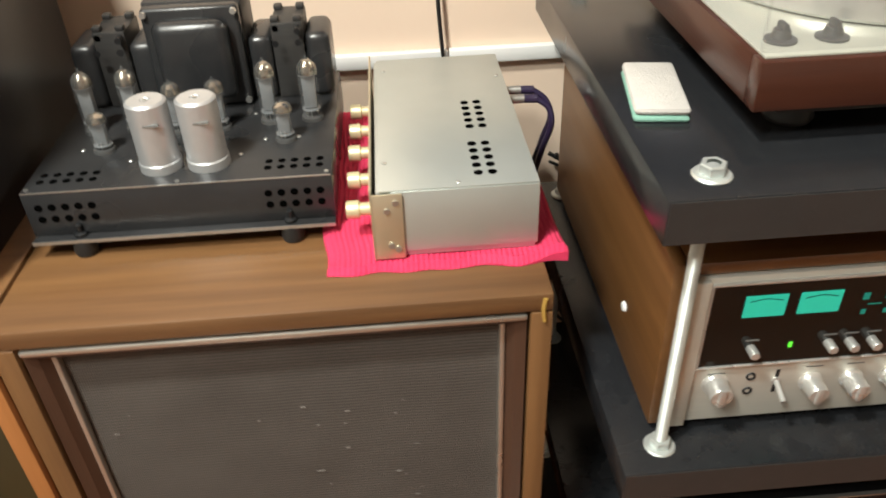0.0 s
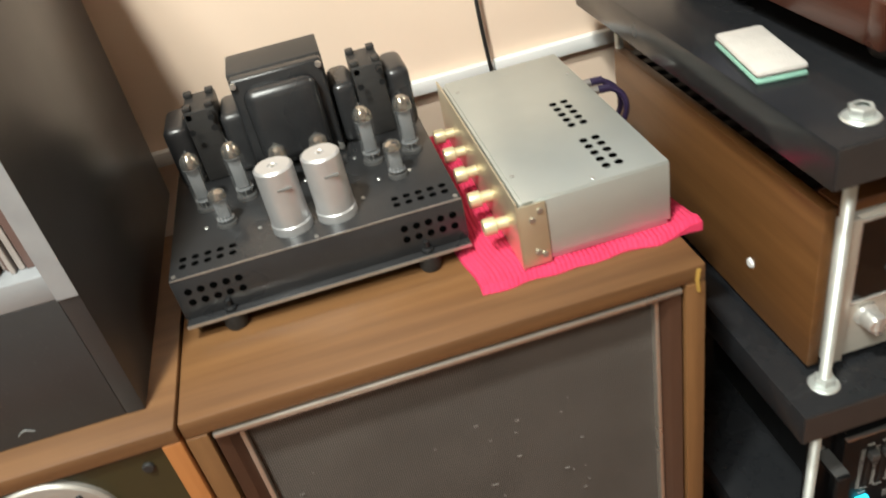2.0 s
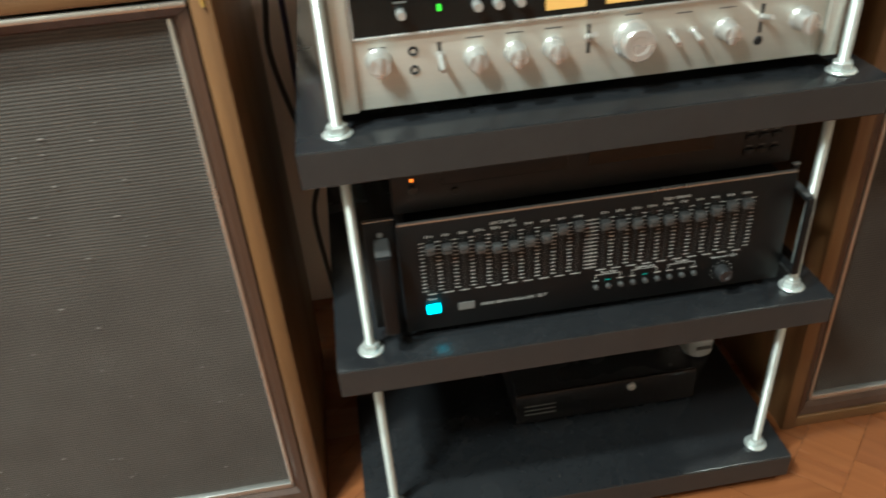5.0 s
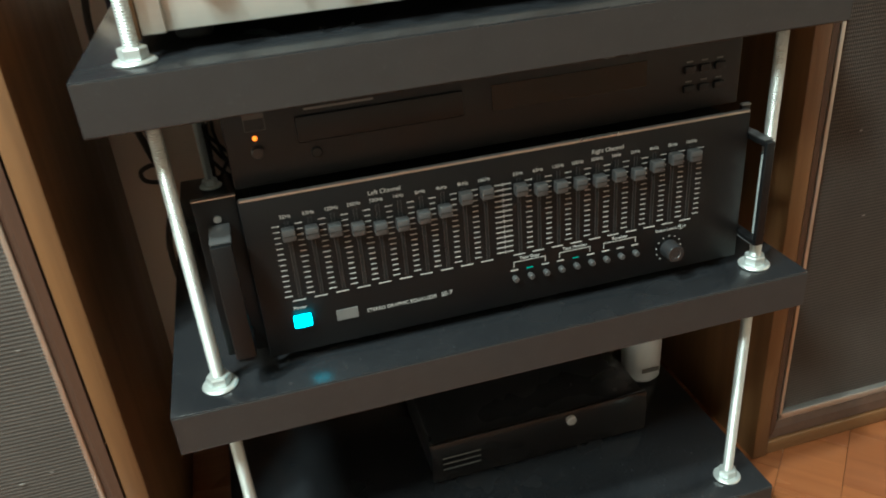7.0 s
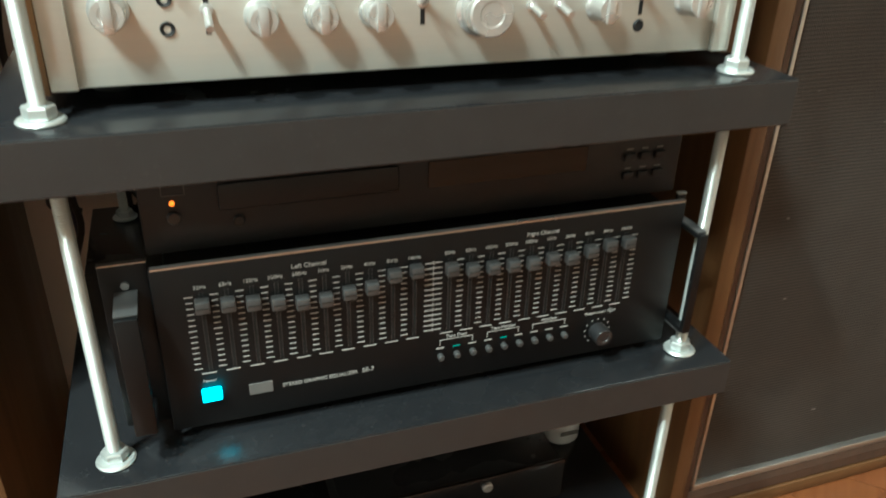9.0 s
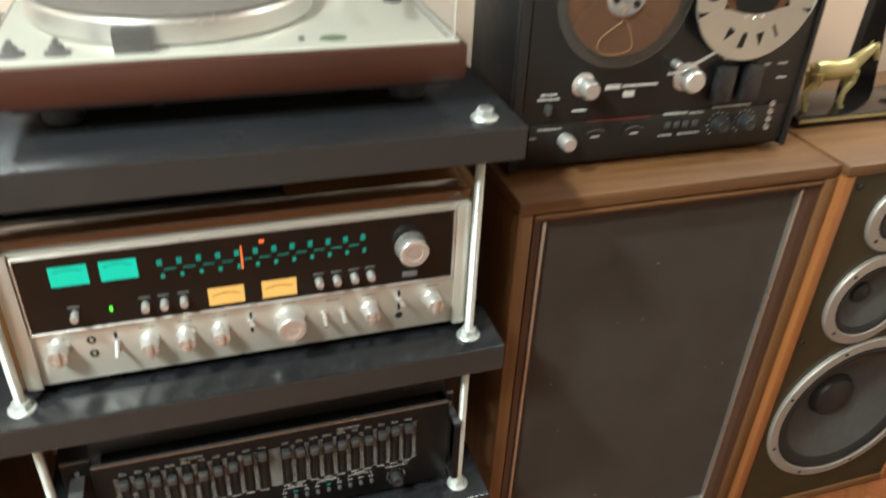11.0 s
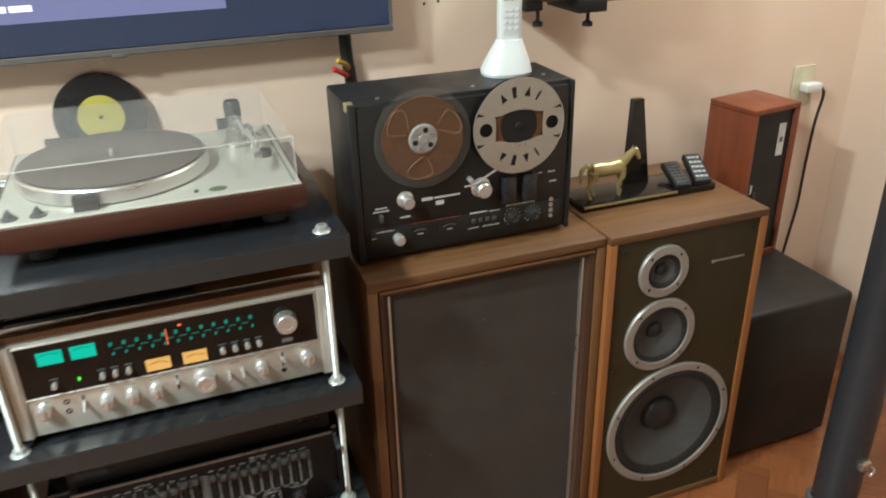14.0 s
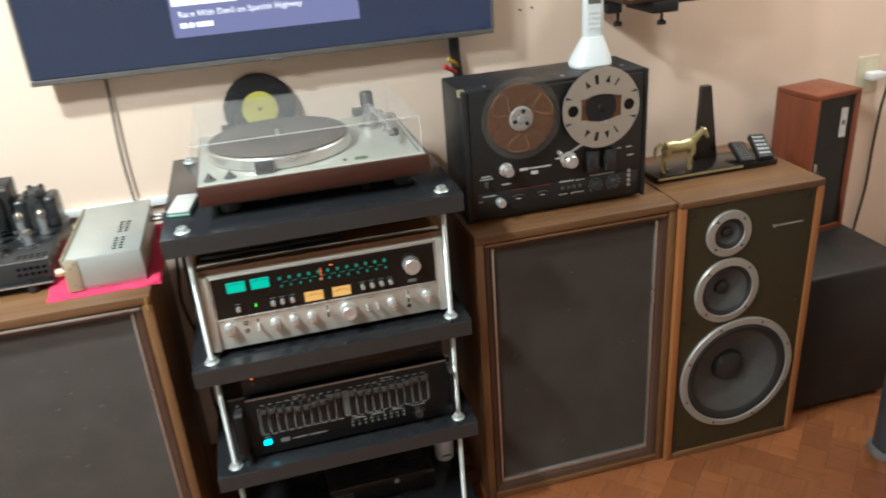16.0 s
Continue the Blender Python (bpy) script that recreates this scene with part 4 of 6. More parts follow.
for pts in (((0.012, 0.010, L1), (W - 0.012, 0.010, L1)), ((W - 0.012, 0.010, L0), (W - 0.012, 0.010, L1))):
    tube(bm, pts, 0.0013, 6, 0)
part("lid_edge", bm, M["acrylic_edge"], lid, "lid edges painted with a bright glint")
for x in (0.08, W - 0.08):
    part("hinge", B(x - 0.018, x + 0.018, D - 0.002, D + 0.012, P1 - 0.02, P1 + 0.02, bev=0.002), M["black_matt"], tt)

# ---- record against the wall ----
rd = thing("small_record", "small black record with yellow label leaning on the wall", "record", (0, 0, 0))
tilt_ = Matrix.Translation((0.430, 1.026, 0.972)) @ Matrix.Rotation(radians(-8), 4, "X")
RR = 0.0875
part("disc", lathe(bmesh.new(), [(0.004, 0.0008), (0.044, 0.0008), (0.046, 0.0012), (RR - 0.003, 0.0012), (RR, 0.0004), (RR, -0.0004), (0.004, -0.0008)], m=tilt_ @ AXES["y"], seg=72), M["vinyl"], rd)
part("paper_label", lathe(bmesh.new(), [(0.004, 0.0014), (0.0435, 0.0014), (0.0435, 0.0009)], m=tilt_ @ AXES["y"], seg=48), M["yellow_label"], rd, "yellow paper label")
part("stand", B(0.395, 0.465, 0.962, 0.989, S1 + 0.0002, 0.889, bev=0.001), M["black_matt"], rd, "small black prop")

# ---- sponge ----
sp = thing("sponge", "white and mint green cleaning sponge on the rack top", "sponge", (0.2440, 0.636, S1), turn=-9)
part("scourer", B(-0.0225, 0.0225, -0.049, 0.049, 0.0002, 0.006, bev=0.003), M["sponge_green"], sp, "mint green scouring side")
part("foam", B(-0.0225, 0.0225, -0.049, 0.049, 0.0062, 0.0135, bev=0.004), M["sponge_white"], sp, "grubby white foam side")


# ---- tape deck ----
DZ = 0.742
td = thing("tape_deck", "black open-reel tape deck with two reels on the walnut speaker", "tape deck", (0.836, 0.622, DZ))
TW, TD, TH = 0.432, 0.165, 0.304
part("cabinet", B(0, TW, 0.012, TD, 0.006, TH, bev=0.004), M["vinyl_wrap"], td, "black grained vinyl cabinet")
part("face_plate", B(0.014, TW - 0.010, 0.003, 0.0125, 0.016, TH - 0.008, bev=0.002), M["deck_face"], td)
part("rim", B(0.0, 0.013, 0.0, 0.014, 0.006, TH, bev=0.003), M["vinyl_wrap"], td)
part("rim", B(TW - 0.009, TW, 0.0, 0.014, 0.006, TH, bev=0.003), M["vinyl_wrap"], td)
part("corner_bracket", B(-0.001, 0.012, 0.012, 0.030, TH - 0.014, TH + 0.001, bev=0.001), M["gold"], td, "brass corner")
feet(td, (0.04, TW - 0.04), (0.035, TD - 0.03), 0.0002, 0.0065, 0.012)
part("lower_panel", B(0.025, TW - 0.02, 0.0012, 0.003, 0.020, 0.072, bev=0.0006), M["deck_face"], td)


def reel_spool(parent, x, z, y):
    """Clear plastic supply reel wound with brown tape."""
    r = part("supply_reel", lathe(bmesh.new(), [(0.030, 0), (0.0885, 0), (0.0890, 0.0012), (0.030, 0.0012)], (x, y - 0.0065, z), "y", 64), M["clear_reel"], parent, "clear plastic reel full of brown tape")
    part("tape_pack", lathe(bmesh.new(), [(0.027, 0), (0.075, 0), (0.075, 0.0060), (0.027, 0.0060)], (x, y, z), "y", 64), M["tape"], r, "brown tape")
    part("back_flange", lathe(bmesh.new(), [(0.026, 0), (0.0885, 0), (0.0885, 0.0010), (0.026, 0.0010)], (x, y + 0.0025, z), "y", 64), M["clear_reel"], r)
    part("rim_ring", tube(bmesh.new(), [(x + 0.0885 * math.cos(a), y - 0.007, z + 0.0885 * math.sin(a)) for a in [2 * math.pi * k / 48 for k in range(49)]], 0.0008, 6, 0), M["clear_reel"], r)
    part("hub", lathe(bmesh.new(), [(0, 0.0095), (0.008, 0.0095), (0.009, 0.0085), (0.024, 0.0085), (0.0275, 0.006), (0.0275, 0)], (x, y, z), "y", 40), M["hub"], r, "grey hub")
    for k in range(6):
        a = math.pi / 3 * k + 0.3
        part("hub_hole", rod(bmesh.new(), 0.0048, 0, 0.0004, (x + 0.0165 * math.cos(a), y - 0.0086, z + 0.0165 * math.sin(a)), "y", 14), M["dark" if k % 2 else "steel"], r)
    for a0 in (25, 145, 262):
        pts = []
        for rr, da in ((0.032, 10), (0.058, -14), (0.070, -10), (0.074, 0), (0.070, 22), (0.062, 30), (0.034, 24)):
            a = radians(a0 + da - 8)
            pts.append((x + rr * math.cos(a), y - 0.0080, z + rr * math.sin(a)))
        part("window_edge", tube(bmesh.new(), pts, 0.0005, 6, 5), M["reel_edge"], r)
    return r


def arc(r, a0, a1, n):
    return [(r * math.cos(radians(a0 + (a1 - a0) * i / n)), r * math.sin(radians(a0 + (a1 - a0) * i / n))) for i in range(n + 1)]


def reel_metal(parent, x, z, y, turn):
    """Pressed metal take-up reel: two lobes joined by holed wings, with a waisted window across."""
    m = Matrix.Translation((x, y, z)) @ FRONT @ Matrix.Rotation(radians(turn), 4, "Z")
    R = 0.0895
    bm = bmesh.new()
    top = arc(R, 22, 158, 34)
    for s in (1, -1):
        lobe = [(px, py * s) for px, py in top] + [(-0.058, 0.022 * s), (-0.038, 0.0235 * s), (-0.020, 0.0285 * s), (0.0, 0.031 * s), (0.020, 0.0285 * s), (0.038, 0.0235 * s), (0.058, 0.022 * s)]
        prism(bm, lobe, 0.0065, 0.0078, m)
    r = part("takeup_reel", bm, M["reel_metal"], parent, "brushed metal reel with cut-outs", smooth=False)
    for s in (1, -1):
        wing = [(px * s, py) for px, py in arc(R, -22, 22, 12)]
        hole = [(0.066 * s + 0.0125 * math.cos(a), 0.0125 * math.sin(a)) for a in [2 * math.pi * k / 24 for k in range(24)]]
        bm = bmesh.new()
        ring = []
        for k in range(24):
            a, t_ = 2 * math.pi * k / 24, 0.0125
            while True:
                px, py = 0.066 * s + t_ * math.cos(a), t_ * math.sin(a)
                if px * px + py * py > R * R or abs(py) > 0.026 or px * s < 0.047 or t_ > 0.06:
                    break
                t_ += 0.0005
            ring.append((px, py))
        a_ = [bm.verts.new(m @ Vector((px, py, 0.0071))) for px, py in hole]
        b_ = [bm.verts.new(m @ Vector((px, py, 0.0071))) for px, py in ring]
        for k in range(24):
            j = (k + 1) % 24
            bm.faces.new((a_[k], a_[j], b_[j], b_[k]))
        part("wing", bm, M["reel_metal"], r, smooth=False)
        part("edge_rib", tube(bmesh.new(), [m @ Vector((px, py, 0.0072)) for px, py in wing], 0.0013, 6, 0), M["reel_metal"], r)
    # slanted openings pressed through the lobes, seen dark
    for s in (1, -1):
        for k, (ang, kind) in enumerate(((122, 0), (100, 1), (76, 0), (56, 2))):
            a = radians(ang) * s
            c = Vector((0.064 * math.cos(a), 0.064 * math.sin(a), 0))
            mm = m @ Matrix.Translation(c) @ Matrix.Rotation(a - math.pi / 2, 4, "Z")
            bm = bmesh.new()
            if kind == 0:
                prism(bm, [(-0.006, -0.008), (0.006, -0.008), (0.001, 0.010)], 0.0079, 0.0081, mm)
            elif kind == 1:
                prism(bm, [(-0.0045, -0.010), (0.0025, -0.010), (0.0050, 0.010), (-0.0045, 0.010)], 0.0079, 0.0081, mm)
            else:
                prism(bm, [(-0.0018, -0.009), (0.0018, -0.009), (0.0018, 0.009), (-0.0018, 0.009)], 0.0079, 0.0081, mm)
            part("cut_out", bm, M["dark"], r, smooth=False)
    part("tape_pack", lathe(bmesh.new(), [(0.036, 0), (0.049, 0), (0.049, 0.0045), (0.036, 0.0045)], (x, y, z), "y", 56), M["tape"], r, "brown tape")
    part("hub", lathe(bmesh.new(), [(0, 0.0085), (0.006, 0.0085), (0.008, 0.0048), (0.037, 0.0048), (0.037, 0)], (x, y, z), "y", 36), M["dark"], r, "black hub")
    part("back_flange", lathe(bmesh.new(), [(0.02, 0), (R - 0.001, 0), (R - 0.001, 0.0008), (0.02, 0.0008)], (x, y + 0.0025, z), "y", 64), M["black_matt"], r)
    for s in (1, -1):
        for k in range(3):
            a = radians(70 + k * 20) * s
            part("rivet", lathe(bmesh.new(), [(0, 0.0086), (0.0026, 0.0085), (0.003, 0.0078)], m=m @ Matrix.Translation((0.036 * math.cos(a), 0.036 * math.sin(a), 0)), seg=10), M["steel"], r)
    return r


reel_spool(td, 0.127, 0.235, -0.006)
reel_metal(td, 0.311, 0.235, -0.008, 0)
def dk(x, z):
    return x - 0.836, z - DZ
for (x, z), r, d in ((dk(0.929, 0.863), 0.0125, 0.026), (dk(0.911, 0.791), 0.0105, 0.022), (dk(1.078, 0.863), 0.0155, 0.024)):
    part("chrome_knob", lathe(bmesh.new(), [(0, d), (r * 0.8, d), (r * 0.95, d - 0.003), (r, d * 0.5), (r * 0.85, d * 0.45), (r * 0.85, 0.002), (r * 1.25, 0.0), (0, 0)], (x, 0.003, z), "y", 28), M["knob"], td, "chrome knob")
x, z = dk(1.060, 0.878)
part("tension_arm", tube(bmesh.new(), [(x - 0.020, -0.010, z - 0.004), (x, -0.012, z), (x + 0.045, -0.012, z + 0.022)], 0.0022, 8), M["knob"], td)
part("arm_roller", rod(bmesh.new(), 0.005, 0, 0.016, (x - 0.006, 0.003, z + 0.006), "y", 16, 0.001), M["knob"], td)
for xx in (1.132, 1.175):
    x, z = dk(xx, 0.852)
    part("function_lever", B(x - 0.014, x + 0.014, -0.012, 0.003, z - 0.026, z + 0.026, bev=0.004), M["black_paint"], td, "black function lever")
for xx in (1.143, 1.186):
    x, z = dk(xx, 0.793)
    k = knob_turned(td, x, z, 0.0012, 0.0095, 0.016, "level_knob", M["black_paint"], skirt=0.013)
    for i in range(12):
        a = radians(-60 + i * 27)
        part("tick", B(x + 0.0165 * math.cos(a) - 0.0008, x + 0.0165 * math.cos(a) + 0.0008, 0.0008, 0.0012, z + 0.0165 * math.sin(a) - 0.0008, z + 0.0165 * math.sin(a) + 0.0008), M["print"], k)
for xx in (0.955, 1.013):
    x, z = dk(xx, 0.796)
    v = part("level_meter", B(x - 0.019, x + 0.019, 0.0004, 0.0012, z - 0.011, z + 0.011), M["deck_face"], td, "dark level meter")
    part("meter_scale", tube(bmesh.new(), [(x - 0.013, 0.0003, z + 0.001), (x, 0.0003, z + 0.0045), (x + 0.013, 0.0003, z + 0.001)], 0.0006, 5, 5), M["print_dim"], v)
    part("meter_caption", B(x - 0.006, x + 0.006, 0.0001, 0.0004, z - 0.006, z - 0.0042), M["print"], v)
random.seed(9)
for a, b, zz in ((0.868, 0.898, 0.846), (0.872, 0.894, 0.852), (0.872, 0.905, 0.806), (0.862, 0.872, 0.795), (1.055, 1.090, 0.812), (1.094, 1.116, 0.811), (1.052, 1.072, 0.782), (1.082, 1.115, 0.782), (1.130, 1.190, 0.816), (1.196, 1.206, 0.872), (1.218, 1.232, 0.872), (1.222, 1.236, 0.852), (0.918, 0.938, 0.828), (1.130, 1.140, 0.884), (1.165, 1.178, 0.884)):
    x = a - 0.836
    while x < b - 0.836:
        w = random.uniform(0.002, 0.006)
        part("caption", B(x, min(x + w, b - 0.836), 0.0008, 0.003, zz - DZ, zz - DZ + 0.0022), M["print"], td)
        x += w + 0.0016
part("maker_badge", B(*(0.961 - 0.836, 0.982 - 0.836), 0.0022, 0.003, 0.854 - DZ, 0.860 - DZ), M["print"], td, "pale badge")
part("caption", B(0.985 - 0.836, 1.036 - 0.836, 0.0024, 0.003, 0.8555 - DZ, 0.8585 - DZ), M["print"], td)
part("caption", B(0.988 - 0.836, 1.004 - 0.836, 0.0024, 0.003, 0.842 - DZ, 0.850 - DZ), M["print"], td)
part("red_line", B(0.940 - 0.836, 1.035 - 0.836, 0.0008, 0.0012, 0.8125 - DZ, 0.8135 - DZ), mat("dull_red_line", (0.3, 0.03, 0.02), 0.5), td)
for i in range(4):
    part("selector_key", B(1.058 - 0.836 + i * 0.014, 1.066 - 0.836 + i * 0.014, -0.003, 0.0012, 0.794 - DZ, 0.802 - DZ, bev=0.001), M["fader"], td)
    x, z = dk(1.226, 0.781 + i * 0.0115)
    part("jack", lathe(bmesh.new(), [(0, 0.0006), (0.002, 0.001), (0.0042, 0.0016), (0.0046, 0)], (x, 0.0012, z), "y", 14), M["steel"], td)
x, z = dk(0.881, 0.836)
part("power_switch", B(x - 0.003, x + 0.003, -0.010, 0.003, z - 0.006, z + 0.006, bev=0.001), M["fader"], td)
for xx, yy in ((0.06, 0.03), (0.24, 0.035), (0.395, 0.06)):
    part("lid_screw", rod(bmesh.new(), 0.004, TH, TH + 0.0015, (xx, yy, 0), "z", 12), M["steel"], td)

# ---- cordless phone on the deck ----
ph = thing("cordless_phone", "white cordless phone standing in its charger on the deck", "telephone", (1.178, 0.722, DZ + TH), turn=-8)
bm = bmesh.new()
prof = ((0.046, 0.040, 0.0002), (0.048, 0.042, 0.006), (0.043, 0.036, 0.022), (0.033, 0.026, 0.045), (0.027, 0.020, 0.058), (0.025, 0.018, 0.064))
rings = []
for a, b, h in prof:
    rings.append([bm.verts.new((a * math.copysign(abs(math.cos(t)) ** 0.75, math.cos(t)) - 0.10 * (0.064 - h), b * math.copysign(abs(math.sin(t)) ** 0.75, math.sin(t)), h)) for t in [2 * math.pi * k / 32 for k in range(32)]])
for p, q in zip(rings, rings[1:]):
    for k in range(32):
        bm.faces.new((p[k], p[(k + 1) % 32], q[(k + 1) % 32], q[k]))
bm.faces.new(rings[-1])
bm.faces.new(rings[0][::-1])
part("charger", bm, M["phone"], ph)
hs = part("handset", box(bmesh.new(), -0.0225, 0.0225, -0.012, 0.014, 0.052, 0.210, 0.008, 3), M["phone"], ph)
part("display", B(-0.0145, 0.0145, -0.0127, -0.0118, 0.136, 0.156, bev=0.0004), M["lcd"], hs, "grey display")
for r in range(4):
    for c in range(3):
        part("key", B(-0.0145 + c * 0.0105, -0.0065 + c * 0.0105, -0.0130, -0.0118, 0.082 + r * 0.011, 0.089 + r * 0.011, bev=0.0005), M["phone"], hs)

# ---- brass horse on its stand, remotes ----
TOPC = 0.7442
hb = thing("horse_stand", "black lacquered stand with brass strip and tall black wedge", "desk ornament", (1.332, 0.678, TOPC))
part("base", B(0, 0.335, 0, 0.100, 0.0002, 0.016, bev=0.002), M["lacquer"], hb)
part("brass_strip", B(0.004, 0.235, -0.0012, 0.0006, 0.0085, 0.0135), M["gold"], hb)
part("wedge", prism(bmesh.new(), [(0.148, 0.0162), (0.208, 0.0162), (0.178, 0.206), (0.154, 0.206)], -0.088, -0.072, FRONT), M["lacquer"], hb, "tall black wedge", smooth=False)


def horse(at):
    bm = bmesh.new()
    def limb(p, radii, seg=10):
        n = len(p)
        line = [Vector(q) for q in p]
        rings = []
        for i, v in enumerate(line):
            d = (line[min(i + 1, n - 1)] - line[max(i - 1, 0)]).normalized()
            u = Vector((0, 1, 0))
            w = d.cross(u).normalized()
            rings.append([bm.verts.new(v + radii[i] * (math.cos(2 * math.pi * k / seg) * u * 0.85 + math.sin(2 * math.pi * k / seg) * w)) for k in range(seg)])
        for a, b in zip(rings, rings[1:]):
            for k in range(seg):
                bm.faces.new((a[k], a[(k + 1) % seg], b[(k + 1) % seg], b[k]))
        bm.faces.new(rings[0][::-1])
        bm.faces.new(rings[-1])
    limb([(-0.042, 0, 0.062), (-0.036, 0, 0.063), (-0.022, 0, 0.062), (0.0, 0, 0.060), (0.022, 0, 0.062), (0.036, 0, 0.066), (0.042, 0, 0.070)], (0.005, 0.013, 0.0165, 0.0155, 0.0165, 0.014, 0.006), 14)
    limb([(0.030, 0, 0.064), (0.046, 0, 0.078), (0.058, 0, 0.088), (0.066, 0, 0.094)], (0.013, 0.011, 0.0085, 0.006), 12)
    limb([(0.060, 0, 0.096), (0.067, 0, 0.093), (0.075, 0, 0.081), (0.079, 0, 0.073)], (0.004, 0.0075, 0.0055, 0.004), 10)
    for s in (-1, 1):
        limb([(0.062, s * 0.004, 0.095), (0.063, s * 0.005, 0.103)], (0.0025, 0.0006), 6)
        limb([(0.034, s * 0.007, 0.060), (0.036, s * 0.008, 0.042), (0.034 + s * 0.008, s * 0.008, 0.024), (0.032 + s * 0.006, s * 0.008, 0.006), (0.036 + s * 0.006, s * 0.008, 0.0)], (0.009, 0.0062, 0.0040, 0.0034, 0.0048), 8)
        limb([(-0.034, s * 0.007, 0.060), (-0.032, s * 0.008, 0.044), (-0.042 + s * 0.008, s * 0.008, 0.026), (-0.036 + s * 0.008, s * 0.008, 0.006), (-0.032 + s * 0.008, s * 0.008, 0.0)], (0.0105, 0.0075, 0.0042, 0.0034, 0.0048), 8)
    limb([(-0.040, 0, 0.068), (-0.050, 0, 0.074), (-0.060, 0, 0.066), (-0.064, 0, 0.050), (-0.062, 0, 0.036)], (0.003, 0.0045, 0.005, 0.0045, 0.0015), 8)
    ob = finish("horse_figurine", bm, M["gold"])
    ob.matrix_basis = pose(*at)
    return tagged(ob, "aged brass horse figurine standing on the black stand", "figurine")


horse((1.405, 0.712, TOPC + 0.0162))


def remote(at, turn, tilt, label, size, key_mat, rows):
    w, l, h = size
    t = thing("remote_control", label, "remote control", at, "remote controls")
    t.matrix_basis = pose(*at, tilt, 0, turn)
    part("body", box(bmesh.new(), -w / 2, w / 2, -l / 2, l / 2, 0, h, 0.004, 3), M["black_matt"], t)
    for r in range(rows):
        for c in range(3):
            x, y = -w / 2 + w * (c + 1) / 4, -l / 2 + l * (r + 1) / (rows + 1)
            part("key", B(x - w * 0.10, x + w * 0.10, y - l * 0.03, y + l * 0.03, h - 0.0005, h + 0.0015, bev=0.0005), key_mat, t)
    return t


remote((1.590, 0.722, TOPC + 0.0230), -12, 14, "black remote control on the lacquered stand", (0.038, 0.090, 0.015), M["fader"], 7)
remote((1.645, 0.724, TOPC + 0.0285), -14, 22, "black remote control with pale grey keys", (0.039, 0.092, 0.017), M["keys"], 5)

# ---- corner: box, small speaker, column ----
sb = thing("subwoofer", "large dark brown vinyl subwoofer box on the floor", "subwoofer", (1.735, 0.60, 0))
part("cabinet", box(bmesh.new(), 0, 0.340, 0.0, 0.40, 0.012, 0.435, 0.012, 3), M["sub_vinyl"], sb)
feet(sb, (0.05, 0.29), (0.05, 0.35), 0.0002, 0.0125, 0.018)
bs = thing("bookshelf_speaker", "cherry wood bookshelf speaker with black recessed panel", "loudspeaker", (1.896, 0.836, 0.4352), turn=8)
w, d, h, e = 0.162, 0.148, 0.418, 0.014
part("top_panel", B(0, w, 0, d, h - e, h, bev=0.002), M["cherry"], bs)
part("side_panel", B(0, e, 0, d, 0.0002, h - e - 0.0004, bev=0.0015), M["cherry"], bs)
part("side_panel", B(w - e, w, 0, d, 0.0002, h - e - 0.0004, bev=0.0015), M["cherry"], bs)
part("bottom_panel", B(e, w - e, 0, d, 0.0002, e), M["cherry"], bs)
pn = part("panel", B(e, w - e, 0.008, 0.02, e, h - e), M["black_matt"], bs, "black panel")
part("back_panel", B(e, w - e, d - 0.012, d - 0.001, e, h - e), M["cherry"], bs)
part("sticker", B(w - 0.058, w - 0.034, 0.0074, 0.0081, h - 0.135, h - 0.050), M["sticker"], pn, "white sticker")
part("sticker_print", B(w - 0.052, w - 0.040, 0.0070, 0.0075, h - 0.100, h - 0.086), M["print_dim"], pn)
part("terminal", B(e + 0.008, e + 0.018, 0.002, 0.0082, h - 0.225, h - 0.200, bev=0.002), M["steel"], pn, "metal terminal")
part("terminal", B(e + 0.022, e + 0.032, 0.002, 0.0082, h - 0.245, h - 0.220, bev=0.002), M["black_paint"], pn)

col = thing("column", "dark grey painted round steel column with rough mortar base", "column", (1.895, 0.385, 0), kind="structure")
part("shaft", lathe(bmesh.new(), [(0.049, 0.004), (0.049, 0.8), (0.049, 1.6), (0.049, 2.4), (0.049, TOP)], seg=40), M["pillar"], col)
bm = bmesh.new()
rings = []
for h0, r0 in ((0.0, 0.060), (0.006, 0.058), (0.012, 0.054), (0.018, 0.050), (0.020, 0.047)):
    rings.append([bm.verts.new(((r0 + 0.014 * noise.noise((k * 0.5, h0 * 40, 3))) * math.cos(2 * math.pi * k / 36), (r0 + 0.014 * noise.noise((k * 0.5, h0 * 40, 3))) * math.sin(2 * math.pi * k / 36), h0)) for k in range(36)])
for p, q in zip(rings, rings[1:]):
    for k in range(36):
        bm.faces.new((p[k], p[(k + 1) % 36], q[(k + 1) % 36], q[k]))
part("mortar_base", bm, M["mortar"], col, "rough grey mortar")
part("latch", B(-0.014, 0.014, -0.062, -0.046, 0.150, 0.172, bev=0.003), M["steel"], col, "small metal latch")
part("latch_ring", tube(bmesh.new(), [(0.012, -0.060, 0.160), (0.020, -0.066, 0.150), (0.012, -0.066, 0.138), (0.002, -0.062, 0.146)], 0.003, 8), M["steel"], col)

# ---- wall fittings ----
ol = thing("wall_outlet", "ivory wall outlet with a white plug in it", "wall outlet", (2.236, WALL_Y, 0.832))
part("cover_plate", B(-0.036, 0.036, -0.006, -0.0002, -0.056, 0.056, bev=0.002), M["outlet"], ol)
pg = thing("power_plug", "white plug with thin dark cord hanging down the wall", "power cord", (2.236, WALL_Y - 0.006, 0.832))
part("plug", B(-0.012, 0.042, -0.032, -0.0002, -0.014, 0.010, bev=0.004), M["white_plastic"], pg)
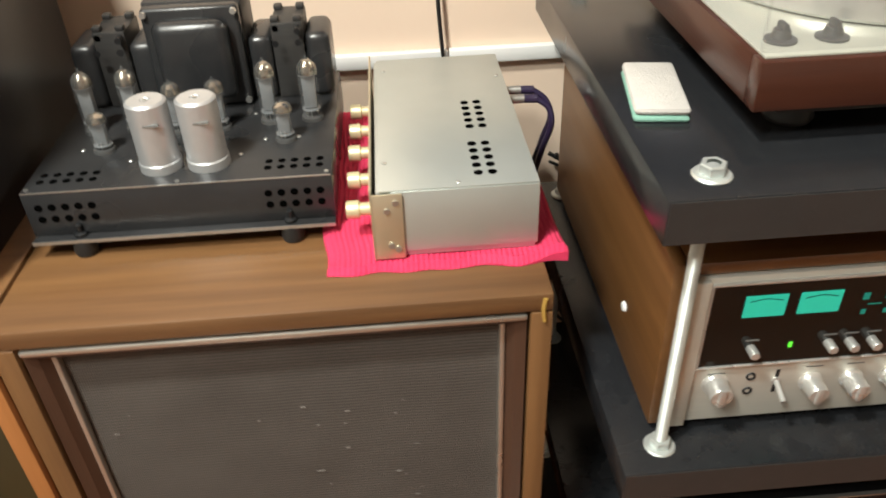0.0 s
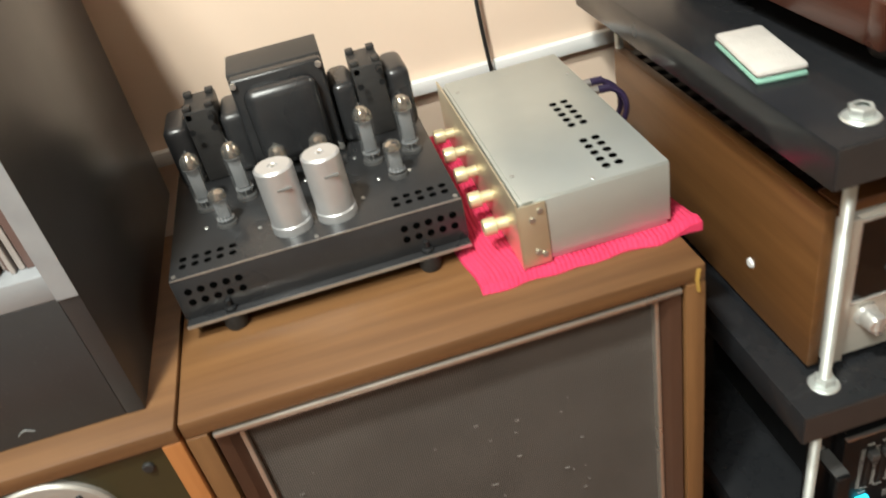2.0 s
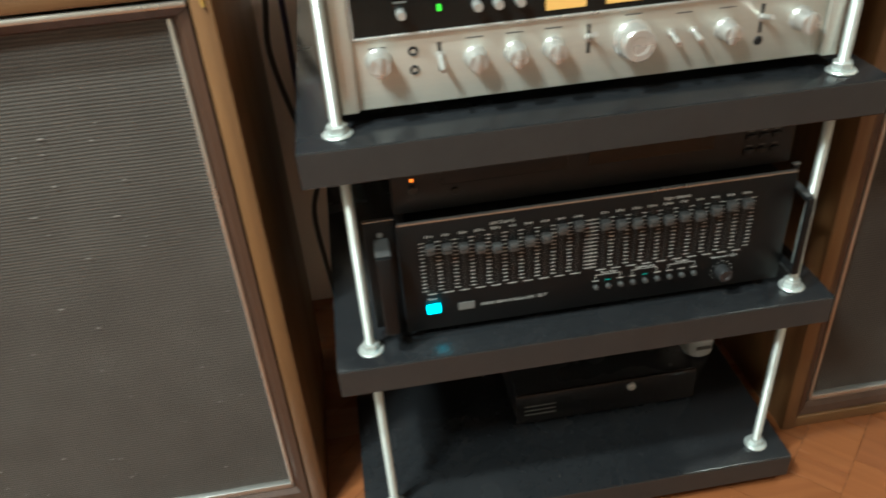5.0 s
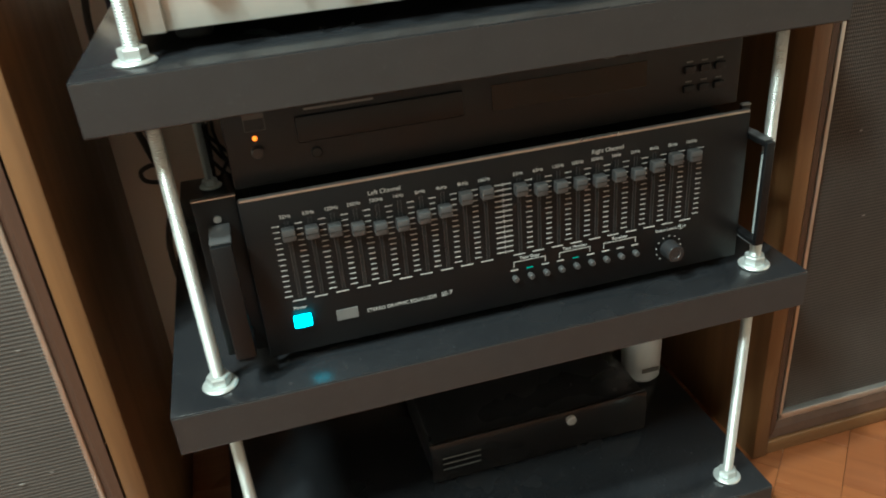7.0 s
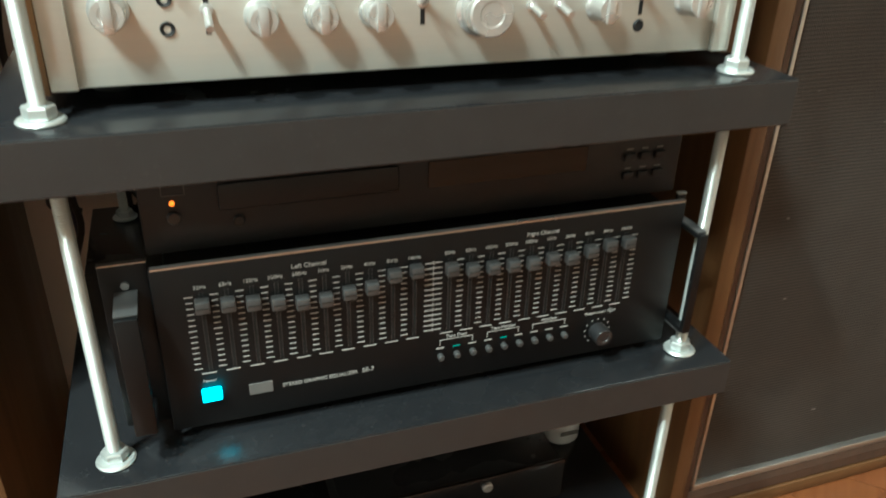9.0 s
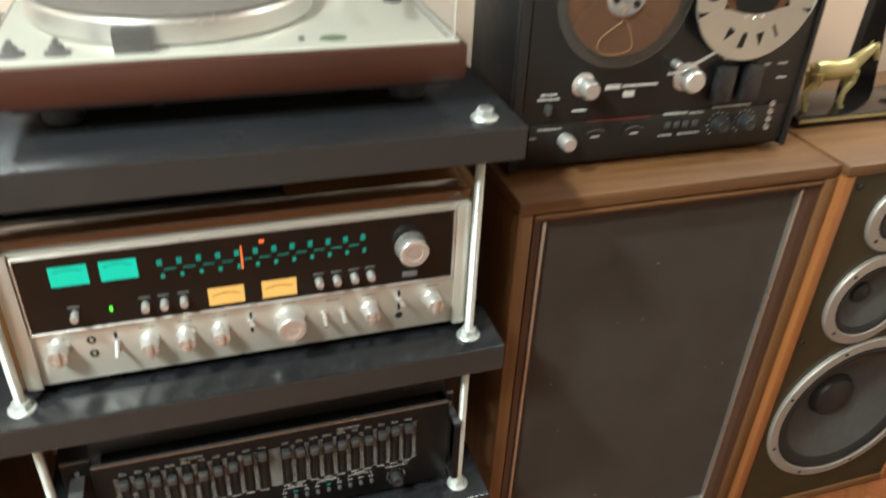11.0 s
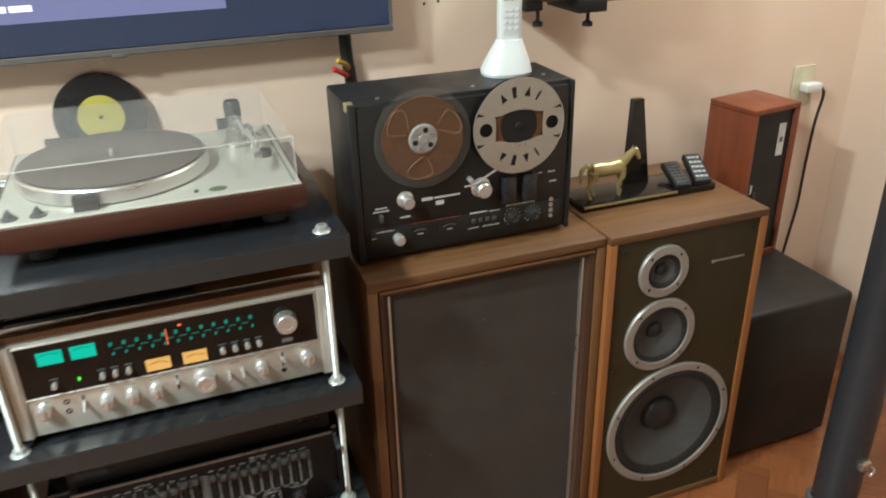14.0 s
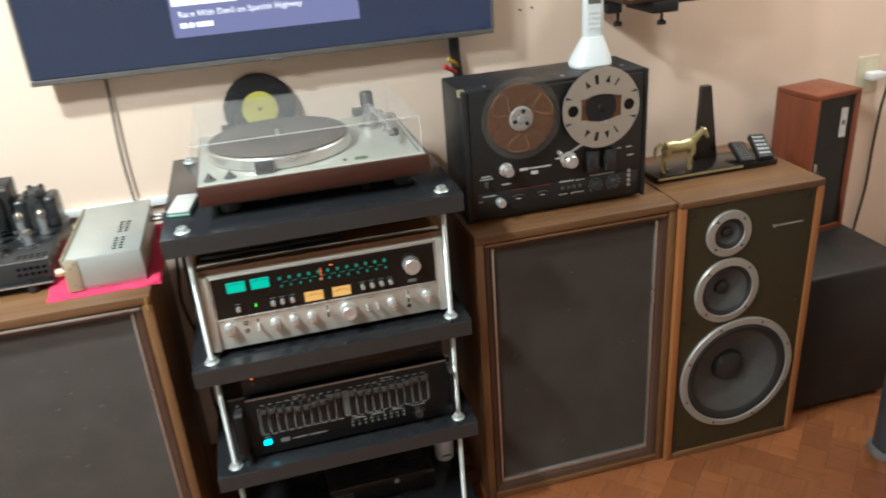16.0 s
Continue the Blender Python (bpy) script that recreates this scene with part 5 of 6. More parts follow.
part("cord", tube(bmesh.new(), [(0.044, -0.028, -0.006), (0.060, -0.022, -0.03), (0.060, -0.010, -0.11), (0.056, -0.008, -0.24), (0.054, -0.008, -0.37), (0.036, -0.010, -0.49), (0.020, -0.012, -0.62), (0.010, -0.014, -0.818)], 0.0042, 8), M["cord_brown"], pg)
rl = thing("cable_trunking", "white plastic cable trunking fixed along the wall", "cable trunking", (0, 0, 0), kind="structure")
for a, b in ((-0.60, 0.098), (0.100, 0.300)):
    part("trunking_length", B(a, b, WALL_Y - 0.014, WALL_Y - 0.0002, 0.761, 0.781, bev=0.002), M["white_plastic"], rl)
part("trunking_end", B(0.3002, 0.325, WALL_Y - 0.024, WALL_Y - 0.0002, 0.745, 0.815, bev=0.003), M["black_matt"], rl)

# ---- television ----
tv = thing("television", "wall-mounted flat television showing a music menu", "television", (0, 0, 0))
X0, X1, Z0, Z1, TY = -0.054, 1.030, 1.097, 1.715, 0.978
part("back_shell", B(X0 + 0.004, X1 - 0.004, TY + 0.010, TY + 0.030, Z0 + 0.004, Z1 - 0.004, bev=0.006), M["black_matt"], tv)
part("lower_housing", B(X0 + 0.20, X1 - 0.20, TY + 0.0302, TY + 0.052, Z0 + 0.02, Z0 + 0.30, bev=0.008), M["black_matt"], tv)
bm = bmesh.new()
for a in ((X0, X1, Z0, Z0 + 0.012), (X0, X1, Z1 - 0.008, Z1), (X0, X0 + 0.007, Z0 + 0.014, Z1 - 0.008), (X1 - 0.007, X1, Z0 + 0.014, Z1 - 0.008)):
    box(bm, a[0], a[1], TY, TY + 0.012, a[2], a[3], 0.0015, 1)
part("bezel", bm, M["bezel"], tv, "grey metal bezel")
sc = part("screen", B(X0 + 0.007, X1 - 0.007, TY + 0.003, TY + 0.010, Z0 + 0.014, Z1 - 0.008), M["screen"], tv, "dark blue lit screen")
part("menu_card", B(0.270, 0.696, TY + 0.0022, TY + 0.0030, 1.168, 1.290), M["screen_card"], sc, "pale violet menu card")
words("Race With Devil on Spanish Highway", 0.0186, (0.286, TY + 0.0016, 1.212), M["screen_text"], sc)
for a, b in ((0.287, 0.302), (0.306, 0.317), (0.322, 0.359)):
    part("text_bar", B(a, b, TY + 0.0016, TY + 0.0022, 1.188, 1.199), M["screen_text"], sc)
part("cover_strip", B(0.276, 0.420, TY + 0.0016, TY + 0.0022, 1.237, 1.286), M["screen_text"], sc, "white cover picture edge")
part("power_eye", B(0.475, 0.500, TY - 0.002, TY + 0.004, Z0 - 0.004, Z0 + 0.004, bev=0.001), M["bezel"], tv)
part("wall_mount", B(0.30, 0.68, TY + 0.0522, WALL_Y - 0.0002, 1.25, 1.55, bev=0.002), M["black_matt"], tv)
tc_ = thing("cable_sleeve", "thick black cable sleeve hanging below the television", "cable", (0, 0, 0))
part("sleeve", tube(bmesh.new(), [(0.935, 1.028, 1.16), (0.938, 1.032, 1.05), (0.946, 1.030, 0.95), (0.950, 1.030, 0.70), (0.940, 1.030, 0.45), (0.90, 1.03, 0.25)], 0.0135, 12), M["cable"], tc_)
for mt, x_, z_, r_ in ((M["rca_red"], 0.0, 0.0, 0.0058), (M["rca_yellow"], 0.010, 0.017, 0.0050)):
    part("plug", tube(bmesh.new(), [(0.934 + x_ * 0.4, 1.020, 1.002 + z_), (0.920 + x_, 1.008, 1.013 + z_), (0.900 + x_, 0.998, 1.025 + z_)], r_, 10), mt, tc_, "coloured audio plug")
wr = thing("hanging_wire", "thin black wire hanging from the television", "cable", (0, 0, 0))
part("wire", tube(bmesh.new(), [(0.092, 1.034, 1.13), (0.092, 1.038, 1.06), (0.086, 1.034, 0.90), (0.091, 1.032, 0.78), (0.100, 1.030, 0.70), (0.12, 1.02, 0.50)], 0.0028, 8), M["cable"], wr)

for x, z in ((1.125, 1.135), (1.158, 1.138)):
    h_ = thing("wall_hole", "small dark screw hole in the plaster", "screw hole", (x, WALL_Y, z), "screw holes", kind="structure")
    part("hole", rod(bmesh.new(), 0.0032, -0.002, 0.0006, (0, 0, 0), "y", 12), M["dark"], h_)

# ---- device on the wall bracket ----
wd_ = thing("wall_speaker", "dark wall-mounted box on a black bracket with rubber feet", "wall bracket", (-0.065, 0, 0.008))
part("box", B(1.385, 1.665, 0.860, 1.000, 1.140, 1.290, bev=0.004), M["frame_brown"], wd_, "dark brown box")
part("trim_line", B(1.400, 1.650, 0.8585, 0.8602, 1.150, 1.153), M["trim"], wd_)
part("bracket_plate", B(1.365, 1.405, 0.90, WALL_Y - 0.0002, 1.116, 1.138, bev=0.002), M["black_matt"], wd_)
part("bracket_block", B(1.462, 1.532, 0.850, 0.995, 1.112, 1.139, bev=0.003), M["black_matt"], wd_)
part("bracket_arm", B(1.5325, 1.680, 0.880, 0.990, 1.128, 1.1395, bev=0.002), M["black_matt"], wd_)
for x, y in ((1.402, 0.918), (1.497, 0.870)):
    bm = bmesh.new()
    lathe(bm, [(0, -0.032), (0.011, -0.032), (0.011, -0.024), (0.004, -0.020), (0.004, 0)], (x, y, 1.114), seg=18)
    part("screw_foot", bm, M["black_matt"], wd_, "black screw foot")

# ---- record cabinet ----
rcab = thing("record_cabinet", "black record cabinet filled with upright record sleeves", "record cabinet", (-0.800, 0.586, 0.7442))
CW, CD, CH = 0.434, 0.40, 0.42
part("side_panel", B(CW - 0.017, CW, 0, CD, 0.0002, CH, bev=0.0015), M["cab_black"], rcab)
part("side_panel", B(0, 0.017, 0, CD, 0.0002, CH, bev=0.0015), M["cab_black"], rcab)
part("lower_front", B(0.0172, CW - 0.0172, 0.001, 0.018, 0.0002, 0.132, bev=0.001), M["cab_black"], rcab)
part("shelf_board", B(0.0172, CW - 0.0172, 0.001, CD - 0.012, 0.1322, 0.156, bev=0.001), M["alu_edge"], rcab, "grey edged shelf board")
part("top_panel", B(0.0172, CW - 0.0172, 0.001, CD, CH - 0.017, CH, bev=0.001), M["cab_black"], rcab)
part("back_panel", B(0.0172, CW - 0.0172, CD - 0.010, CD - 0.001, 0.0002, CH - 0.017), M["cab_black"], rcab)
part("front_edge", B(CW - 0.017, CW, -0.0012, -0.0001, 0.132, CH), M["alu_edge"], rcab, "grey front edge")
part("finger_notch", tube(bmesh.new(), [(0.328, 0.0008, 0.012), (0.335, 0.0002, 0.016), (0.342, 0.0008, 0.012)], 0.0010, 6), M["print_dim"], rcab)
random.seed(12)
x = -0.7995 + CW - 0.019
i = 0
while x > -0.79 + 0.02:
    th = random.uniform(0.0028, 0.0075)
    y0 = 0.586 + random.uniform(0.010, 0.026)
    t = thing("record_sleeve", "worn cardboard record sleeve standing in the cabinet", "record sleeve", (x - th, y0, 0.9004), "record sleeves")
    hh = random.uniform(0.238, 0.243)
    part("sleeve", B(0, th - 0.0006, 0, 0.32, 0.0001, hh, bev=0.0005, seg=1), M[("sleeve_a", "sleeve_b", "sleeve_a", "sleeve_c", "sleeve_b")[random.randrange(5)]], t)
    x -= th + random.uniform(0.0002, 0.0012)
    i += 1

# ---- valve amplifier ----
AZ = 0.7424
va = thing("valve_amplifier", "black valve amplifier with bare tubes and silver capacitor cans", "valve amplifier", (-0.326, 0.672, AZ))
VW, VD = 0.286, 0.250
part("chassis", B(0, VW, 0, VD, 0.0205, 0.0675, bev=0.0012), M["black_paint"], va, "black enamelled chassis")
part("bottom_plate", B(0.001, VW - 0.001, -0.010, VD, 0.0178, 0.0203, bev=0.0006), M["black_paint"], va)
part("plate_edge", B(0.001, VW - 0.001, -0.0112, -0.0102, 0.0172, 0.0206), M["steel"], va, "bare steel lip")
part("front_fold", B(0.001, VW - 0.001, -0.0006, 0.0006, 0.0668, 0.0678), M["steel"], va, "bright fold line")
for x in (0.044, 0.242):
    for y in (-0.001, VD - 0.03):
        f = part("foot", lathe(bmesh.new(), [(0, 0.0002), (0.010, 0.0002), (0.0115, 0.004), (0.0105, 0.0176), (0, 0.0176)], (x, y, 0), seg=22), M["rubber"], va, "black rubber foot")
        if y < 0:
            part("foot_bolt", lathe(bmesh.new(), [(0.006, 0.0204), (0.006, 0.0235), (0.0028, 0.0245), (0.0028, 0.032), (0, 0.033)], (x, y - 0.001, 0), seg=12), M["black_matt"], f)
CT = 0.0676
for x0 in (0.010, 0.222):
    for r in range(2):
        for c in range(5):
            part("vent_hole", rod(bmesh.new(), 0.0037, 0, 0.0004, (x0 + 0.003 + c * 0.0122, 0.020 + r * 0.0125, CT), "z", 14), M["hole"], va)
            part("vent_hole", rod(bmesh.new(), 0.0037, 0, 0.0004, (x0 + 0.003 + c * 0.0122, 0, 0.0390 + r * 0.0125), "y", 14), M["hole"], va)
for x, y in ((0.005, 0.006), (0.143, 0.005), (0.281, 0.006)):
    part("screw", rod(bmesh.new(), 0.0022, CT, CT + 0.001, (x, y, 0), "z", 10), M["steel"], va)


def can(x, y):
    c = part("capacitor_can", lathe(bmesh.new(), [(0, 0.0680), (0.004, 0.0680), (0.005, 0.0693), (0.0165, 0.0695), (0.0188, 0.0675), (0.0190, 0.010), (0.0200, 0.009), (0.0200, 0.0002), (0, 0.0002)], (x, y, CT), seg=40), M["alu_can"], va, "dull silver capacitor can")
    part("vent_plug", rod(bmesh.new(), 0.0022, 0.0681, 0.0697, (x, y, CT), "z", 10), M["steel"], c)
    part("print_mark", B(x - 0.002, x + 0.012, y - 0.0192, y - 0.0165, CT + 0.050, CT + 0.052), M["print_dim"], c)


can(0.123, 0.036)
can(0.168, 0.036)


def valve(x, y, r, h):
    """A small glass valve: glass, silver getter top, grey plates, socket."""
    v = part("valve", lathe(bmesh.new(), [(r * 0.9, 0.006), (r, 0.009), (r, h * 0.80), (r * 0.86, h * 0.88), (r * 0.45, h * 0.94), (r * 0.16, h * 0.96), (r * 0.12, h), (0, h * 1.015)], (x, y, CT), seg=24), M["tube_glass"], va, "clear glass valve with silvered top")
    part("getter", lathe(bmesh.new(), [(r * 0.965, h * 0.74), (r * 0.965, h * 0.80), (r * 0.83, h * 0.875), (r * 0.43, h * 0.935), (0, h * 0.945)], (x, y, CT), seg=20), M["getter"], v)
    part("plates", box(bmesh.new(), x - r * 0.62, x + r * 0.62, y - r * 0.45, y + r * 0.45, CT + h * 0.20, CT + h * 0.70, 0.001), M["plate_grey"], v)
    for k in (h * 0.17, h * 0.72):
        part("mica", lathe(bmesh.new(), [(0, k), (r * 0.93, k), (r * 0.93, k + 0.0008), (0, k + 0.0008)], (x, y, CT), seg=16), M["plate_grey"], v)
    part("socket", lathe(bmesh.new(), [(0, 0.0045), (r * 0.9, 0.0045), (r * 1.05, 0.004), (r * 1.12, 0.0002), (0, 0.0002)], (x, y, CT), seg=20), M["fader"], v)
    for k in range(7):
        a = 2 * math.pi * k / 8
        part("pin", rod(bmesh.new(), 0.0006, 0.004, 0.011, (x + r * 0.6 * math.cos(a), y + r * 0.6 * math.sin(a), CT), "z", 5), M["steel"], v)


for x in (0.037, 0.080, 0.219, 0.262):
    valve(x, 0.122, 0.0104, 0.069)
for x in (0.058, 0.238):
    valve(x, 0.077, 0.0098, 0.043)
for x in (0.125, 0.168):
    valve(x, 0.112, 0.0100, 0.056)
for x, y in ((0.066, 0.080), (0.036, 0.079), (0.250, 0.080), (0.217, 0.079), (0.085, 0.140), (0.200, 0.140), (0.090, 0.05), (0.196, 0.05), (0.143, 0.12)):
    part("screw", rod(bmesh.new(), 0.0024, CT, CT + 0.0016, (x, y, 0), "z", 10, 0.0005), M["steel"], va)


def side_transformer(x0, x1, y0, y1, h):
    """Output transformer: laminated core between two rounded end bells."""
    xm = (x0 + x1) / 2
    t = part("output_transformer", B(xm - 0.017, xm + 0.017, y0 + 0.004, y1, CT + 0.0002, CT + h + 0.012, bev=0.002), M["lam"], va, "black output transformer")
    for a, b in ((x0, xm - 0.0172), (xm + 0.0172, x1)):
        part("end_bell", box(bmesh.new(), a, b, y0, y1 + 0.004, CT + 0.0002, CT + h, 0.009, 4), M["black_paint"], t, "glossy black end bell")
    for a in (-0.0165, 0.0075):
        for b in (y0 + 0.006, y1 - 0.014):
            part("lug", box(bmesh.new(), xm + a, xm + a + 0.009, b, b + 0.010, CT + h + 0.0118, CT + h + 0.0175, 0.0015), M["lam"], t)
    for s in (-1, 1):
        part("bolt", rod(bmesh.new(), 0.0035, -0.012 if s < 0 else 0.0, 0.0 if s < 0 else 0.012, (xm + s * 0.012, y0 + 0.004, CT + h + 0.006), "y", 8), M["black_matt"], t)
        part("bolt_nut", lathe(bmesh.new(), [(0, 0.0125), (0.004, 0.0125), (0.004, 0.0122)], (xm + s * 0.012, y0 + 0.004, CT + h - 0.006), "y", 6), M["black_matt"], t)


side_transformer(0.010, 0.100, 0.176, 0.236, 0.072)
side_transformer(0.196, 0.284, 0.176, 0.236, 0.072)
mt = part("mains_transformer", B(0.094, 0.196, 0.186, 0.246, CT + 0.0002, CT + 0.111, bev=0.0015), M["lam"], va, "large black mains transformer")
part("front_cover", box(bmesh.new(), 0.0955, 0.1945, 0.168, 0.1858, CT + 0.0004, CT + 0.1095, 0.004, 3), M["black_paint"], mt)
part("cover_dome", box(bmesh.new(), 0.106, 0.184, 0.150, 0.172, CT + 0.012, CT + 0.099, 0.012, 4), M["black_paint"], mt, "glossy domed cover")
for x in (0.0995, 0.1905):
    for z in (0.006, 0.104):
        part("bolt", lathe(bmesh.new(), [(0, 0.004), (0.0032, 0.004), (0.0036, 0)], (x, 0.168, CT + z), "y", 8), M["steel"], mt)

# ---- preamplifier on its cloth ----
def towel():
    """A folded cloth with a wavy rim, ribbed weave and a rolled corner."""
    bm = bmesh.new()
    nx, ny = 160, 56
    x0, x1, y0, y1 = -0.052, 0.172, 0.602, 0.945
    def place(u, v):
        ex = 0.006 * noise.noise((v * 6, 1.3, 0)) * (1 - u) - 0.010 * (1 - u) * v
        ey = 0.005 * noise.noise((u * 7, 0.2, 4)) * (1 - v)
        edge = min(u, 1 - u, v, 1 - v)
        lift = 0.004 * max(0, noise.noise((u * 5, v * 5, 2))) * (1 if edge < 0.10 else 0.2)
        curl = 0.010 * math.exp(-((u - 1) ** 2 + (v * 0.9) ** 2) * 90)
        rib = 0.0006 * math.sin(u * 2 * math.pi * 46) + 0.0026 * math.exp(-((v - 0.018) / 0.014) ** 2)
        return Vector((x0 + (x1 - x0) * u + ex, y0 + (y1 - y0) * v + ey, 0.7424 + 0.0072 * min(1, edge * 18) ** 0.5 + lift * 0.8 + curl + rib))
    top = [[bm.verts.new(place(i / nx, j / ny)) for i in range(nx + 1)] for j in range(ny + 1)]
    bot = [[bm.verts.new(Vector((v.co.x, v.co.y, 0.7422 + (v.co.z - 0.7424) * (0.0 if 0 < i < nx and 0 < j < ny else 0.05)))) for i, v in enumerate(row)] for j, row in enumerate(top)]
    for j in range(ny):
        for i in range(nx):
            bm.faces.new((top[j][i], top[j][i + 1], top[j + 1][i + 1], top[j + 1][i]))
            bm.faces.new((bot[j][i], bot[j + 1][i], bot[j + 1][i + 1], bot[j][i + 1]))
    for a, b in ((top[0], bot[0]), (top[ny], bot[ny])):
        for i in range(nx):
            bm.faces.new((a[i], a[i + 1], b[i + 1], b[i]))
    for j in range(ny):
        for i in (0, nx):
            bm.faces.new((top[j][i], top[j + 1][i], bot[j + 1][i], bot[j][i]))
    ob = finish("cleaning_cloth", bm, M["pink"])
    return tagged(ob, "bright pink ribbed cloth spread under the metal preamplifier", "cloth")


towel()
PZ = 0.7505
pa = thing("preamplifier", "bare zinc metal preamplifier box standing on a pink cloth", "preamplifier", (0, 0, 0))
part("lower_case", B(0.001, 0.144, 0.617, 0.913, PZ, 0.8195, bev=0.001), M["zinc_sheet"], pa)
lidp = part("cover", B(0.004, 0.1455, 0.6155, 0.9145, 0.8197, 0.8215, bev=0.0006), M["zinc_sheet"], pa, "dull zinc cover")
part("cover_skirt", B(0.014, 0.1456, 0.6145, 0.6166, 0.757, 0.8196, bev=0.0005), M["zinc_sheet"], lidp)
part("front_panel", B(-0.0045, -0.0025, 0.612, 0.922, PZ, 0.8245, bev=0.0005), M["brass"], pa, "yellowish plated front panel")
fl = part("panel_flange", B(-0.0025, 0.024, 0.6118, 0.6136, PZ + 0.001, 0.8195, bev=0.0005), M["brass"], pa, "folded plated flange")
for x, z in ((0.012, 0.766), (0.018, 0.762), (0.010, 0.803), (0.018, 0.811)):
    part("screw", rod(bmesh.new(), 0.003, 0, 0.0012, (x, 0.6118, z), "y", 12), M["steel"], fl)
for y in (0.652, 0.706, 0.762, 0.812, 0.862):
    bm = bmesh.new()
    lathe(bm, [(0, 0.024), (0.0078, 0.024), (0.0086, 0.022), (0.0086, 0.012), (0.0062, 0.011), (0.0062, 0), (0, 0)], m=Matrix.Translation((-0.0045, y, 0.782)) @ Matrix.Rotation(radians(-90), 4, "Y"), seg=20)
    part("control_knob", bm, M["cream"], pa, "pale brass control knob")
for x0, y0 in ((0.0955, 0.729), (0.0935, 0.637)):
    for r in range(5):
        for c in range(2):
            part("vent_hole", rod(bmesh.new(), 0.0042, 0, 0.0004, (x0 + c * 0.0128, y0 + r * 0.0138, 0.8215), "z", 16), M["hole"], lidp)
for x, y in ((0.010, 0.664), (0.074, 0.622), (0.138, 0.85), (0.012, 0.88)):
    part("screw", rod(bmesh.new(), 0.0024, 0, 0.0012, (x, y, 0.8215), "z", 10, 0.0005), M["steel"], lidp)
ca = thing("audio_cables", "pair of violet-black audio cables plugged into the preamplifier", "cable", (0, 0, 0))
for i, y in enumerate((0.862, 0.838)):
    part("plug", tube(bmesh.new(), [(0.1455, y, 0.797), (0.158, y, 0.797), (0.168, y, 0.797)], 0.0052, 12, 0), M["steel"], ca, "metal plug")
    part("plug_sleeve", tube(bmesh.new(), [(0.168, y, 0.797), (0.183, y, 0.796)], 0.0050, 10, 0), M["cable_violet"], ca)
    part("cable", tube(bmesh.new(), [(0.182, y, 0.796), (0.196, y - 0.004, 0.786), (0.203 - i * 0.004, y - 0.008, 0.765), (0.196 - i * 0.004, y + 0.01, 0.72), (0.188, y + 0.06, 0.62), (0.186, y + 0.10, 0.45), (0.19, y + 0.12, 0.30)], 0.0036, 8), M["cable_violet"], ca)
part("glue_run", tube(bmesh.new(), [(0.1435, 0.5556, 0.738), (0.142, 0.5554, 0.725), (0.1435, 0.5554, 0.712)], 0.0022, 6), M["glue"], thing("glue_trace", "yellowed glue run on the speaker corner", "glue stain", (0, 0, 0)))

# ---- loose cables behind the rack ----
bc = thing("cable_bundle", "tangle of black cables hanging behind the rack", "cable", (0, 0, 0))
random.seed(21)
for i in range(9):
    x = random.uniform(0.235, 0.33)
    pts = [(x, random.uniform(1.0, 1.035), 0.62)]
    for z in (0.56, 0.50, 0.38, 0.24, 0.12, 0.01):
        pts.append((0.285 + random.uniform(-0.050, 0.065), random.uniform(1.0, 1.04), z + random.uniform(-0.03, 0.02) if z > 0.05 else 0.008))
    part("cable", tube(bmesh.new(), pts, random.uniform(0.0022, 0.0036), 8), M["cable"], bc)

lc = thing("speaker_cable", "dark brown cable looping down the wall beside the rack", "cable", (0, 0, 0))
part("cable", tube(bmesh.new(), [(0.172, 0.94, 0.715), (0.166, 0.93, 0.62), (0.157, 0.93, 0.545), (0.166, 0.93, 0.475), (0.184, 0.93, 0.395), (0.196, 0.94, 0.330), (0.176, 0.95, 0.250), (0.182, 0.96, 0.120), (0.190, 0.98, 0.005)], 0.0042, 8), M["cord_brown"], lc)
part("loop", tube(bmesh.new(), [(0.200, 0.945, 0.345), (0.172, 0.94, 0.352), (0.168, 0.935, 0.368), (0.186, 0.94, 0.372), (0.192, 0.945, 0.350)], 0.0030, 8), M["cord_brown"], lc)

# ---- parquet ----
def block_mesh(w, l):
    bm = box(bmesh.new(), -w / 2, w / 2, -l / 2, l / 2, -0.004, 0.0)
    me = bpy.data.meshes.new("parquet_block")
    bm.to_mesh(me)
    bm.free()
    me.materials.append(M["floor"])
    return me


